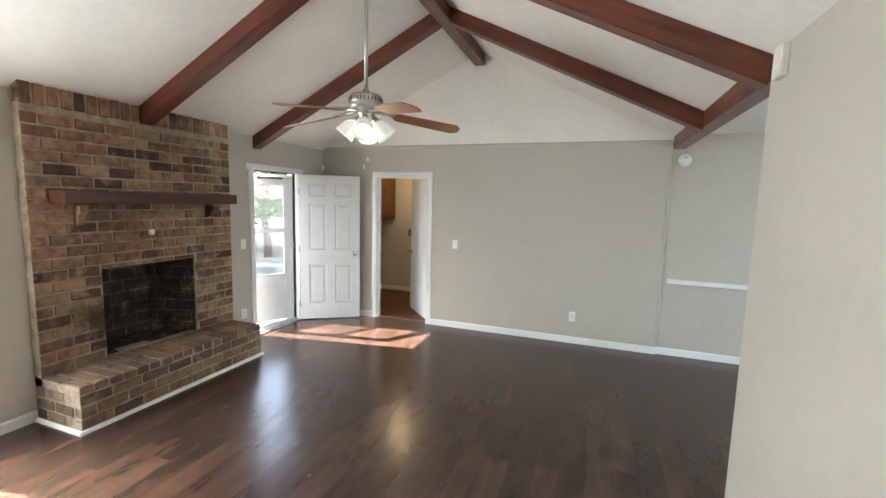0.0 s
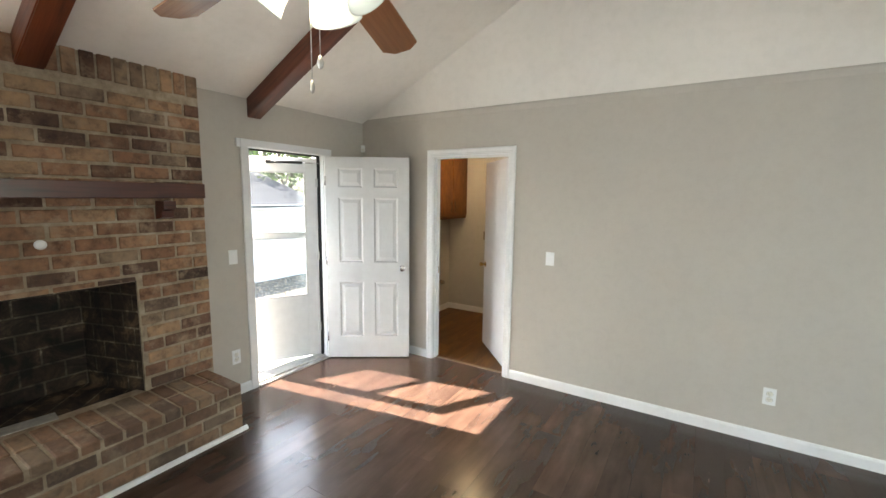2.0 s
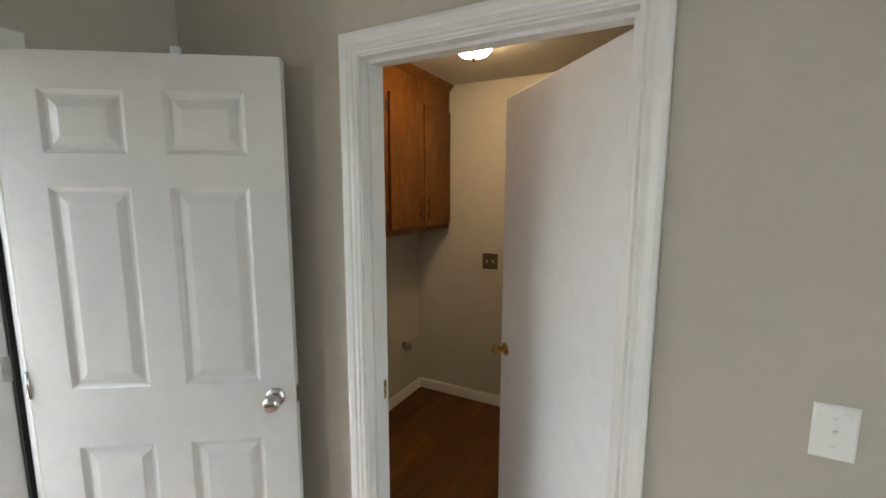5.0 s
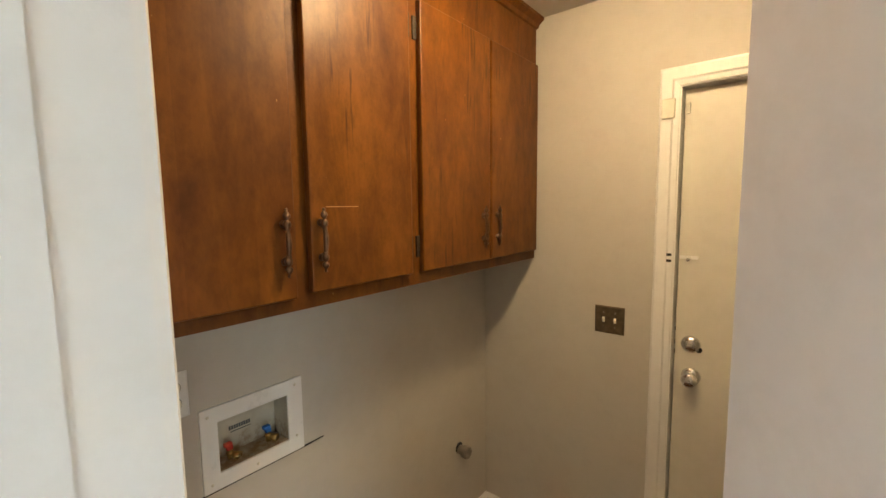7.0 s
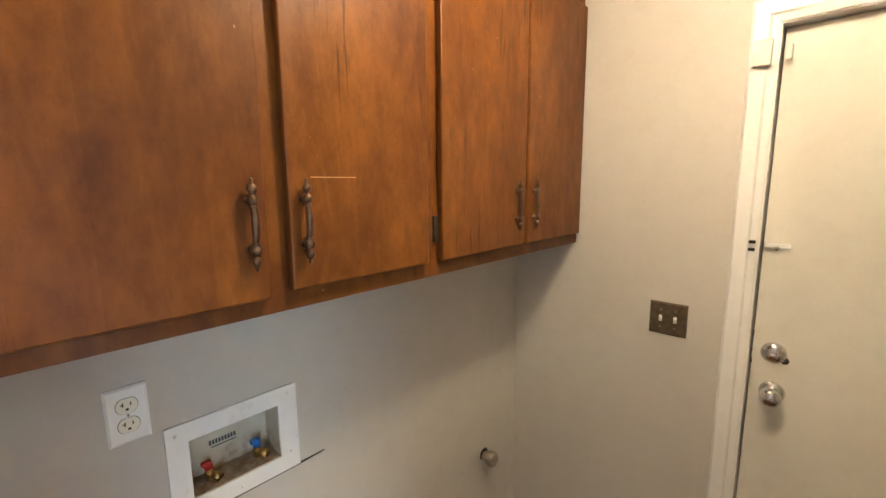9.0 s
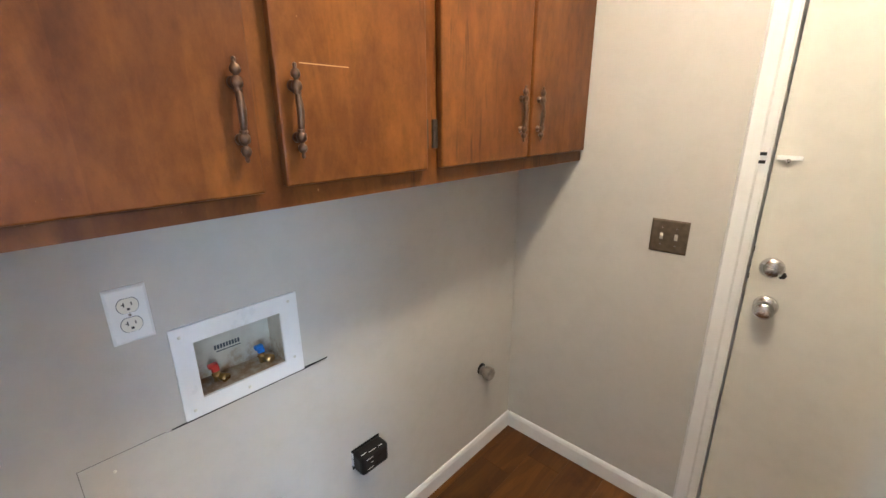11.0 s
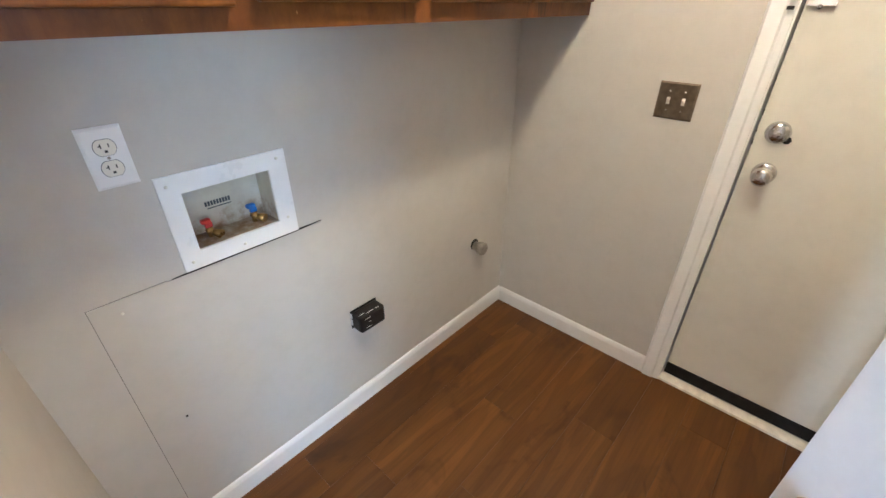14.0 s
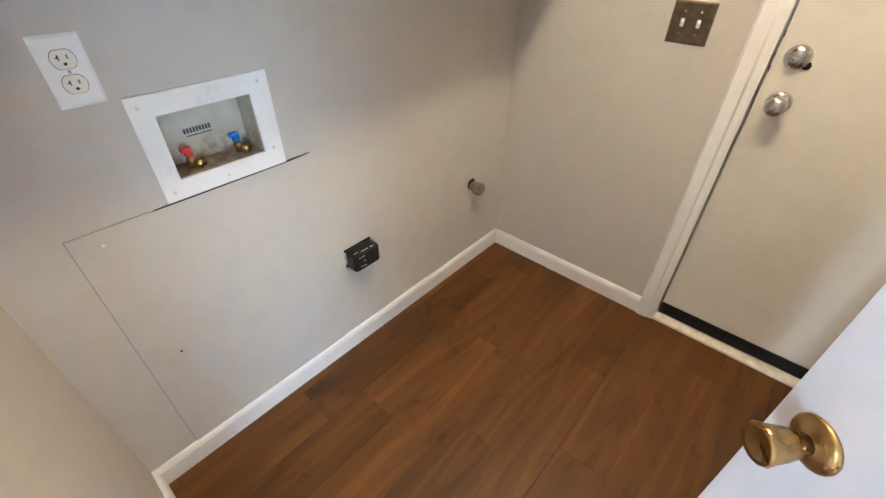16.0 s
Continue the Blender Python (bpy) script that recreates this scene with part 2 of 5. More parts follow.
def brick_mat(name, sooty=0.0):
    m, t, b = nodes_of(name)
    oi = t.nodes.new("ShaderNodeObjectInfo")
    base = ramp(t, oi.outputs["Random"], [(0.0, (0.085, 0.050, 0.036)), (0.16, (0.165, 0.086, 0.053)), (0.36, (0.300, 0.158, 0.090)), (0.58, (0.365, 0.205, 0.117)), (0.78, (0.410, 0.270, 0.160)), (0.88, (0.160, 0.108, 0.076)), (1.0, (0.330, 0.236, 0.155))])
    v = place(t, (1, 1, 1), True)
    blot = ramp(t, noise_of(t, v, 16, 5, 0.65), [(0.34, (0.42, 0.38, 0.36)), (0.5, (0.92, 0.9, 0.88)), (0.72, (1.3, 1.22, 1.1))])
    c = mix(t, 0.85, base, blot, "MULTIPLY")
    pale = ramp(t, noise_of(t, v, 38, 4, 0.7), [(0.60, (0, 0, 0)), (0.72, (0.55, 0.55, 0.55))])
    c = mix(t, pale, c, (0.36, 0.28, 0.19))
    w = place(t)
    smear = ramp(t, noise_of(t, w, 4.5, 6, 0.7), [(0.52, (0, 0, 0)), (0.64, (0.7, 0.7, 0.7))])
    c = mix(t, smear, c, (0.42, 0.30, 0.20))
    grey = ramp(t, noise_of(t, w, 1.6, 5, 0.7), [(0.40, (0.62, 0.60, 0.58)), (0.58, (1, 1, 1))])
    c = mix(t, 0.8, c, grey, "MULTIPLY")
    if sooty:
        c = mix(t, sooty, c, (0.10, 0.072, 0.052))
    t.links.new(sooted(t, w, c), b.inputs["Base Color"])
    b.inputs["Roughness"].default_value = 0.85
    bump(t, b, noise_of(t, v, 90, 5, 0.7), 0.7, 0.004)
    return m


def mortar_mat():
    m, t, b = nodes_of("sand_mortar")
    w = place(t)
    c = ramp(t, noise_of(t, w, 9, 6, 0.7), [(0.32, (0.22, 0.168, 0.116)), (0.5, (0.38, 0.305, 0.218)), (0.7, (0.52, 0.44, 0.335))])
    c = mix(t, 0.6, c, ramp(t, noise_of(t, w, 1.6, 5, 0.7), [(0.40, (0.62, 0.60, 0.58)), (0.58, (1, 1, 1))]), "MULTIPLY")
    t.links.new(sooted(t, w, c), b.inputs["Base Color"])
    b.inputs["Roughness"].default_value = 0.95
    bump(t, b, noise_of(t, w, 140, 5, 0.7), 0.9, 0.005)
    return m


BRICK = brick_mat("old_tan_brick")
BRICK_H = brick_mat("smoke_dirtied_brick", 0.38)
MORTAR = mortar_mat()


def soot_mat():
    m, t, b = nodes_of("sooty_firebrick")
    v = place(t)
    swap = t.nodes.new("ShaderNodeSeparateXYZ")
    t.links.new(v, swap.inputs[0])
    cx = t.nodes.new("ShaderNodeCombineXYZ")
    sm = t.nodes.new("ShaderNodeMath")
    t.links.new(swap.outputs[0], sm.inputs[0])
    t.links.new(swap.outputs[1], sm.inputs[1])
    t.links.new(sm.outputs[0], cx.inputs[0])
    t.links.new(swap.outputs[2], cx.inputs[1])
    br = t.nodes.new("ShaderNodeTexBrick")
    br.inputs["Scale"].default_value = 1.0
    br.inputs["Brick Width"].default_value, br.inputs["Row Height"].default_value, br.inputs["Mortar Size"].default_value = 0.225, 0.114, 0.006
    br.inputs["Color1"].default_value, br.inputs["Color2"].default_value, br.inputs["Mortar"].default_value = (0.15, 0.098, 0.060, 1), (0.10, 0.070, 0.048, 1), (0.30, 0.26, 0.20, 1)
    t.links.new(cx.outputs[0], br.inputs["Vector"])
    soot = ramp(t, noise_of(t, v, 5, 6, 0.7, 0.6), [(0.40, (0.07, 0.062, 0.055)), (0.55, (0.32, 0.29, 0.26)), (0.70, (1.35, 1.3, 1.2))])
    t.links.new(mix(t, 1.0, br.outputs["Color"], soot, "MULTIPLY"), b.inputs["Base Color"])
    b.inputs["Roughness"].default_value = 0.95
    bump(t, b, br.outputs["Fac"], -0.5, 0.004)
    return m


SOOT = soot_mat()
NICKEL = plain("brushed_nickel", (0.47, 0.45, 0.42), 0.40, 1.0, 0.04, 20, 0.0)
CHROME = plain("satin_steel", (0.62, 0.61, 0.60), 0.24, 1.0, 0.06, 60, 0.04)
BRASS = plain("aged_brass", (0.44, 0.29, 0.11), 0.30, 1.0, 0.35, 35, 0.08)
BRONZE = plain("antique_bronze", (0.13, 0.080, 0.052), 0.36, 0.85, 0.4, 70, 0.2)
HINGE = plain("dark_worn_hinge", (0.045, 0.032, 0.024), 0.55, 0.3, 0.4, 70, 0.2)
PLATE_BR = plain("bronze_wall_plate", (0.16, 0.125, 0.085), 0.38, 0.75, 0.2, 50, 0.1)
WHITEP = plain("white_plastic", (0.80, 0.80, 0.79), 0.32, 0, 0.02, 20, 0.02)
IVORY = plain("ivory_plastic", (0.76, 0.73, 0.64), 0.4, 0, 0.05, 20, 0.03)
CREAM = plain("almond_plastic", (0.70, 0.68, 0.60), 0.4, 0, 0.1, 12, 0.03)


def stained_plastic():
    """Yellowed plastic with rust-brown water stains pooled at its foot."""
    m, t, b = nodes_of("stained_box_plastic")
    v = place(t)
    c = ramp(t, noise_of(t, v, 14, 5), [(0.3, (0.44, 0.41, 0.33)), (0.7, (0.58, 0.56, 0.48))])
    low = t.nodes.new("ShaderNodeMapRange")
    sep = t.nodes.new("ShaderNodeSeparateXYZ")
    g = t.nodes.new("ShaderNodeNewGeometry")
    t.links.new(g.outputs["Position"], sep.inputs[0])
    t.links.new(sep.outputs[2], low.inputs[0])
    low.inputs[1].default_value, low.inputs[2].default_value, low.inputs[3].default_value, low.inputs[4].default_value = 0.883, 0.960, 0.20, -0.14
    add = t.nodes.new("ShaderNodeMath")
    t.links.new(low.outputs[0], add.inputs[0])
    t.links.new(noise_of(t, v, 24, 6, 0.7), add.inputs[1])
    c = mix(t, ramp(t, add.outputs[0], [(0.52, (0, 0, 0)), (0.78, (0.9, 0.9, 0.9))]), c, (0.25, 0.155, 0.075))
    t.links.new(c, b.inputs["Base Color"])
    b.inputs["Roughness"].default_value = 0.55
    return m


BOXPL = stained_plastic()
BLACK = plain("black_plastic", (0.010, 0.0095, 0.009), 0.42, 0, 0.4, 90, 0.2)
BLACK.node_tree.nodes["Principled BSDF"].inputs["Specular IOR Level"].default_value = 0.3
DARK = plain("dark_slot", (0.012, 0.011, 0.010), 0.8)
RUBBER = plain("black_weatherstrip", (0.010, 0.009, 0.009), 0.7)
RUBBER.node_tree.nodes["Principled BSDF"].inputs["Specular IOR Level"].default_value = 0.2
RED = plain("red_valve_plastic", (0.45, 0.03, 0.02), 0.4)
BLUE = plain("blue_valve_plastic", (0.02, 0.16, 0.55), 0.4)
GALV = plain("galvanised_steel", (0.34, 0.31, 0.27), 0.5, 0.7, 0.25, 50, 0.3)
ALU = plain("white_aluminium", (0.60, 0.595, 0.58), 0.4, 0.0, 0.04, 15, 0.03)
SILL = plain("mill_aluminium_sill", (0.48, 0.47, 0.45), 0.4, 0.6, 0.2, 25, 0.15)
INK = plain("grey_blue_print", (0.055, 0.068, 0.08), 0.6)
SHADE_LIT = glow("frosted_lit_glass", (0.94, 1.0, 0.95), 0.024, (0.62, 0.68, 0.65))
BULB = glow("lit_bulb", (1.0, 0.97, 0.90), 0.22)
DOME_LIT = glow("warm_lit_dome", (1.0, 0.76, 0.47), 7.2)


def glass_mat(name, tint=(0.97, 0.99, 0.98)):
    m, t, b = nodes_of(name)
    b.inputs["Base Color"].default_value = (*tint, 1)
    b.inputs["Roughness"].default_value = 0.0
    b.inputs["IOR"].default_value = 1.45
    b.inputs["Transmission Weight"].default_value = 1.0
    return m


GLASS = glass_mat("clear_glass")


def dusty_glass():
    """Clear glass under a thin uneven film of dust and dried rain, which scatters sunlight."""
    m = glass_mat("dusty_storm_glass")
    t = m.node_tree
    v = place(t)
    film = ramp(t, noise_of(t, v, 3.5, 6, 0.65, 0.8), [(0.3, (0.003, 0.003, 0.003)), (0.7, (0.016, 0.016, 0.016))])
    d, tr, both, top = (t.nodes.new("ShaderNode" + k) for k in ("BsdfDiffuse", "BsdfTranslucent", "MixShader", "MixShader"))
    d.inputs["Color"].default_value = tr.inputs["Color"].default_value = (0.75, 0.77, 0.78, 1)
    t.links.new(d.outputs[0], both.inputs[1])
    t.links.new(tr.outputs[0], both.inputs[2])
    t.links.new(film, top.inputs[0])
    t.links.new(t.nodes["Principled BSDF"].outputs[0], top.inputs[1])
    t.links.new(both.outputs[0], top.inputs[2])
    t.links.new(top.outputs[0], t.nodes["Material Output"].inputs["Surface"])
    return m


GLASS_STORM = dusty_glass()


# ---- building helpers ----
def box(bm, x0, x1, y0, y1, z0, z1, bevel=0.0, segs=2):
    vs = [bm.verts.new((x, y, z)) for x in (x0, x1) for y in (y0, y1) for z in (z0, z1)]
    fs = [bm.faces.new([vs[i] for i in q]) for q in ((0, 1, 3, 2), (4, 6, 7, 5), (0, 4, 5, 1), (2, 3, 7, 6), (0, 2, 6, 4), (1, 5, 7, 3))]
    if bevel:
        es = list({e for f in fs for e in f.edges})
        bmesh.ops.bevel(bm, geom=es, offset=bevel, segments=segs, affect="EDGES", profile=0.5)
    return bm


def boxes(*rows, bevel=0.0):
    bm = bmesh.new()
    for r in rows:
        box(bm, *r, bevel=bevel)
    return bm


def prism(bm, outline, axis, a0, a1):
    """A straight prism over an outline of (u, v), run along an axis from a0 to a1."""
    def at(u, v, a):
        return {0: (a, u, v), 1: (u, a, v), 2: (u, v, a)}[axis]
    lo = [bm.verts.new(at(u, v, a0)) for u, v in outline]
    hi = [bm.verts.new(at(u, v, a1)) for u, v in outline]
    n = len(outline)
    bm.faces.new(lo[::-1])
    bm.faces.new(hi)
    for i in range(n):
        bm.faces.new((lo[i], lo[(i + 1) % n], hi[(i + 1) % n], hi[i]))
    bmesh.ops.recalc_face_normals(bm, faces=bm.faces)
    return bm


def lathe(profile, segs=24, m=None):
    """A turned body: profile of (radius, height) about z, then moved by m."""
    bm = bmesh.new()
    rings = []
    for r, z in profile:
        if r < 1e-5:
            rings.append([bm.verts.new((0, 0, z))])
        else:
            rings.append([bm.verts.new((r * math.cos(2 * math.pi * i / segs), r * math.sin(2 * math.pi * i / segs), z)) for i in range(segs)])
    for a, b in zip(rings, rings[1:]):
        for i in range(segs):
            j = (i + 1) % segs
            if len(a) == 1 and len(b) == 1:
                continue
            if len(a) == 1:
                f = bm.faces.new((a[0], b[i], b[j]))
            elif len(b) == 1:
                f = bm.faces.new((a[i], a[j], b[0]))
            else:
                f = bm.faces.new((a[i], a[j], b[j], b[i]))
            f.smooth = True
    bmesh.ops.recalc_face_normals(bm, faces=bm.faces)
    if m is not None:
        bm.transform(m)
    return bm


def tube(points, radius, segs=10):
    """A round rod that follows points."""
    bm = bmesh.new()
    pts = [Vector(p) for p in points]
    prev = None
    for i, p in enumerate(pts):
        d = (pts[min(i + 1, len(pts) - 1)] - pts[max(i - 1, 0)]).normalized()
        u = d.orthogonal().normalized() if prev is None else (prev[1] - d * prev[1].dot(d)).normalized()
        w = d.cross(u)
        r = radius[i] if isinstance(radius, (list, tuple)) else radius
        ring = [bm.verts.new(p + r * (u * math.cos(2 * math.pi * k / segs) + w * math.sin(2 * math.pi * k / segs))) for k in range(segs)]
        if prev:
            for k in range(segs):
                f = bm.faces.new((prev[0][k], prev[0][(k + 1) % segs], ring[(k + 1) % segs], ring[k]))
                f.smooth = True
        else:
            bm.faces.new(ring[::-1])
        prev = (ring, u)
    bm.faces.new(prev[0])
    bmesh.ops.recalc_face_normals(bm, faces=bm.faces)
    return bm


def mesh_of(name, bm, mat):
    me = bpy.data.meshes.new(name)
    bm.to_mesh(me)
    bm.free()
    me.materials.append(mat)
    return me


def structure(name, bm, mat, label="", category=""):
    return tagged(new(name, mesh_of(name, bm, mat)), label, category, "", "structure")


def thing(name, m, label, category, group=""):
    """An Empty at a thing's base; its parts are built about that base."""
    ob = new(name)
    ob.empty_display_size = 0.05
    ob.matrix_world = m if isinstance(m, Matrix) else Matrix.Translation(m)
    return tagged(ob, label, category, group)


def part(name, bm, mat, parent, label="", move=None):
    if move is not None:
        bm.transform(move)
    ob = new(name, mesh_of(name, bm, mat))
    ob.parent = parent
    return tagged(ob, label)


def solo(name, bm, mat, m, label, category, group=""):
    ob = new(name, mesh_of(name, bm, mat))
    ob.matrix_world = m if isinstance(m, Matrix) else Matrix.Translation(m)
    return tagged(ob, label, category, group)


def casing(a0, a1, top, put, profile):
    """A mitred door casing round an opening a0..a1, up to top; put maps (along, out, up) into the world."""
    bm = bmesh.new()
    rows = []
    for u, v in profile:
        rows.append([bm.verts.new(put(a, v, z)) for a, z in ((a0 - u, 0), (a0 - u, top + u), (a1 + u, top + u), (a1 + u, 0))])
    for p, q in zip(rows, rows[1:] + rows[:1]):
        for i in range(3):
            bm.faces.new((p[i], p[i + 1], q[i + 1], q[i]))
    bm.faces.new([r[0] for r in rows])
    bm.faces.new([r[3] for r in rows][::-1])
    bmesh.ops.recalc_face_normals(bm, faces=bm.faces)
    return bm


COLONIAL = ((0.0, 0.0), (0.0, 0.010), (0.006, 0.013), (0.014, 0.010), (0.018, 0.015), (0.030, 0.013), (0.036, 0.018), (0.052, 0.020), (0.062, 0.018), (0.066, 0.012), (0.066, 0.0))
STEPPED = ((0.0, 0.0), (0.0, 0.010), (0.018, 0.012), (0.024, 0.017), (0.058, 0.019), (0.066, 0.013), (0.066, 0.0))


def panel_leaf(W, H, T, panels):
    """A moulded door leaf; panels are (x0, x1, z0, z1), sunk on both faces."""
    bm = bmesh.new()
    xs = sorted({0, W, *(p[0] for p in panels), *(p[1] for p in panels)})
    zs = sorted({0, H, *(p[2] for p in panels), *(p[3] for p in panels)})
    for y, s in ((0.0, 1), (T, -1)):
        for x0, x1 in zip(xs, xs[1:]):
            for z0, z1 in zip(zs, zs[1:]):
                hole = any(p[0] <= x0 and x1 <= p[1] and p[2] <= z0 and z1 <= p[3] for p in panels)
                if not hole:
                    bm.faces.new([bm.verts.new((x, y, z)) for x, z in ((x0, z0), (x1, z0), (x1, z1), (x0, z1))])
        for x0, x1, z0, z1 in panels:
            last = None
            for inset, depth in ((0, 0), (0.006, 0.0045), (0.014, 0.009), (0.022, 0.009), (0.050, 0.002)):
                ring = [bm.verts.new((x, y + s * depth, z)) for x, z in ((x0 + inset, z0 + inset), (x1 - inset, z0 + inset), (x1 - inset, z1 - inset), (x0 + inset, z1 - inset))]
                if last:
                    for i in range(4):
                        bm.faces.new((last[i], last[(i + 1) % 4], ring[(i + 1) % 4], ring[i]))
                last = ring
            bm.faces.new(last)
    for q in (((0, 0), (W, 0)), ((W, 0), (W, H)), ((W, H), (0, H)), ((0, H), (0, 0))):
        (xa, za), (xb, zb) = q
        bm.faces.new([bm.verts.new(c) for c in ((xa, 0, za), (xb, 0, zb), (xb, T, zb), (xa, T, za))])
    bmesh.ops.remove_doubles(bm, verts=bm.verts, dist=0.0003)
    bmesh.ops.recalc_face_normals(bm, faces=bm.faces)
    return bm


# ---- the shell of the living room ----
RIDGE_X, RIDGE_Z, SPRING, SPRING_R, RIGHT = 2.36, 3.58, 2.415, 2.480, 4.62
BACK = -7.5
structure("wall_west", boxes(
    (-0.15, 0, BACK, -5.4, 0, SPRING), (-0.15, 0, -5.4, -4.15, 0, 0.6), (-0.15, 0, -5.4, -4.15, 2.0, SPRING),
    (-0.15, 0, -4.15, -3.08, 0, SPRING), (-0.15, 0, -3.08, -2.24, 1.09, SPRING), (-0.15, 0, -3.08, -2.24, 0, 0.33),
    (-0.15, 0, -2.24, -1.37, 0, SPRING), (-0.15, 0, -1.37, -0.55, 2.05, SPRING), (-0.15, 0, -0.55, 0.0, 0, SPRING)),
    WALL, "greige painted plaster wall", "wall")
structure("wall_north", boxes(
    (-0.15, 0.90, 0, 0.115, 0, 2.45), (0.90, 1.71, 0, 0.115, 2.045, 2.45), (1.71, 4.60, 0, 0.115, 0, 2.45)),
    WALL, "greige painted plaster wall", "wall")
gable = bmesh.new()
prism(gable, ((-0.15, 2.452), (4.74, 2.452), (4.74, 2.54), (RIDGE_X, RIDGE_Z + 0.06), (-0.15, 2.47)), 1, 0.012, 0.115)
structure("wall_gable", gable, CEIL, "white painted gable wall under the vault", "wall")
structure("wall_east", boxes((RIGHT, 4.74, BACK, -2.70, 0, 2.53)), WALL, "greige painted partition wall", "wall")
structure("wall_south", boxes((-0.15, 4.74, BACK - 0.15, BACK, 0, 2.5)), WALL, "greige painted plaster wall", "wall")
sg = bmesh.new()
prism(sg, ((-0.15, 2.5), (4.74, 2.5), (4.74, 2.54), (RIDGE_X, RIDGE_Z + 0.06), (-0.15, 2.51)), 1, BACK - 0.15, BACK)
structure("wall_south_gable", sg, CEIL, "white painted gable wall under the vault", "wall")
vault = bmesh.new()
prism(vault, ((-0.16, SPRING - 0.07), (0, SPRING), (RIDGE_X, RIDGE_Z), (RIGHT, SPRING_R), (4.72, SPRING_R), (4.72, SPRING_R + 0.12), (RIDGE_X, RIDGE_Z + 0.12), (-0.16, SPRING + 0.06)), 1, BACK - 0.15, 0.114)
structure("ceiling", vault, CEIL, "white vaulted plaster ceiling", "ceiling")

ledge = bmesh.new()
prism(ledge, ((0.0, 2.4535), (-0.006, 2.449), (-0.009, 2.436), (-0.006, 2.418), (-0.002, 2.404), (0.0, 2.398)), 0, 0.35, 4.598)
structure("wall_ledge", ledge, WALL, "soft greige bulge along the wall top", "trim")

# dining side
structure("wall_dining_north", boxes((4.60, 7.5, 0.03, 0.145, 0, 2.51)), WALL, "greige painted plaster wall", "wall")
structure("wall_dining_east", boxes((7.5, 7.65, -4.9, -4.3, 0, 2.51), (7.5, 7.65, -4.3, -1.2, 0, 0.15), (7.5, 7.65, -4.3, -1.2, 2.15, 2.51), (7.5, 7.65, -1.2, 0.145, 0, 2.51)), WALL, "greige painted plaster wall", "wall")
structure("wall_dining_south", boxes((4.74, 7.65, -5.05, -4.9, 0, 2.51)), WALL, "greige painted plaster wall", "wall")
structure("ceiling_dining", boxes((4.722, 7.65, -5.05, 0.145, 2.51, 2.6)), CEIL, "flat white plaster ceiling", "ceiling")

# laundry room
LX, LY, LTOP = 0.03, 1.80, 2.40
structure("wall_laundry_west", boxes(
    (-0.15, LX, 0.115, 0.484, 0, LTOP), (-0.15, LX, 0.484, 0.693, 0, 0.880), (-0.15, LX, 0.484, 0.693, 1.028, LTOP),
    (-0.15, LX, 0.693, LY, 0, LTOP)), WALL_L, "greige painted drywall with a patched panel", "wall")
structure("wall_laundry_north", boxes(
    (-0.15, 0.862, LY, 1.95, 0, LTOP), (0.862, 1.700, LY, 1.95, 2.028, LTOP), (1.700, 2.15, LY, 1.95, 0, LTOP)), WALL_L, "greige painted drywall", "wall")
structure("wall_laundry_east", boxes((2.0, 2.15, 0.115, LY, 0, LTOP)), WALL_L, "greige painted drywall", "wall")
structure("wall_garage", boxes((0.6, 1.95, 1.955, 2.02, -0.14, 2.3)), WALL_L, "plain wall beyond the closed door", "wall")
structure("ceiling_laundry", boxes((-0.15, 2.15, 0.115, 1.95, LTOP, 2.5)), WALL_L, "flat greige drywall ceiling", "ceiling")

floor_living = structure("floor", boxes((-0.15, 4.74, BACK - 0.15, 0.07, -0.14, -0.010), (4.74, 7.65, -5.05, 0.07, -0.14, -0.010)), SUBFLOOR, "dark brown laminate plank floor", "floor")
floor_laundry = structure("floor_laundry", boxes((-0.15, 2.15, 0.07, 1.95, -0.14, -0.010)), SUBFLOOR, "brown wood-look vinyl plank floor", "floor")


# ---- casings, baseboards, rails ----
def on_north(a, v, z):
    return (a, -v, z)


structure("trim_laundry_door", casing(0.912, 1.698, 2.033, on_north, COLONIAL), TRIM, "white moulded door casing", "trim")
structure("jamb_laundry_door", boxes((0.900, 0.918, -0.002, 0.117, 0, 2.045), (1.692, 1.71, -0.002, 0.117, 0, 2.045), (0.918, 1.692, -0.002, 0.117, 2.027, 2.045),
          (0.918, 0.930, 0.035, 0.075, 0, 2.027), (1.680, 1.692, 0.035, 0.075, 0, 2.027), (0.930, 1.680, 0.035, 0.075, 2.015, 2.027)), TRIM, "white painted door jamb with stop", "trim")
structure("trim_laundry_door_inside", casing(0.912, 1.698, 2.033, lambda a, v, z: (a, 0.115 + v, z), COLONIAL), TRIM, "white moulded door casing", "trim")
structure("trim_back_door", boxes((0, 0.018, -1.425, -1.36, 0, 2.035), (0, 0.018, -0.56, -0.495, 0, 2.035), (0, 0.022, -1.427, -0.475, 2.035, 2.095), bevel=0.003), TRIM, "white flat door casing", "trim")
structure("jamb_back_door", boxes((-0.155, 0.001, -1.37, -1.352, 0, 2.05), (-0.155, 0.001, -0.568, -0.55, 0, 2.05), (-0.155, 0.001, -1.352, -0.568, 2.032, 2.05)), TRIM, "white painted door jamb", "trim")
structure("weatherstrip", boxes((-0.075, -0.045, -1.352, -1.338, 0.02, 2.032), (-0.075, -0.045, -0.582, -0.568, 0.02, 2.032), (-0.075, -0.045, -1.338, -0.582, 2.018, 2.032)), RUBBER, "black rubber door weatherstrip", "trim")
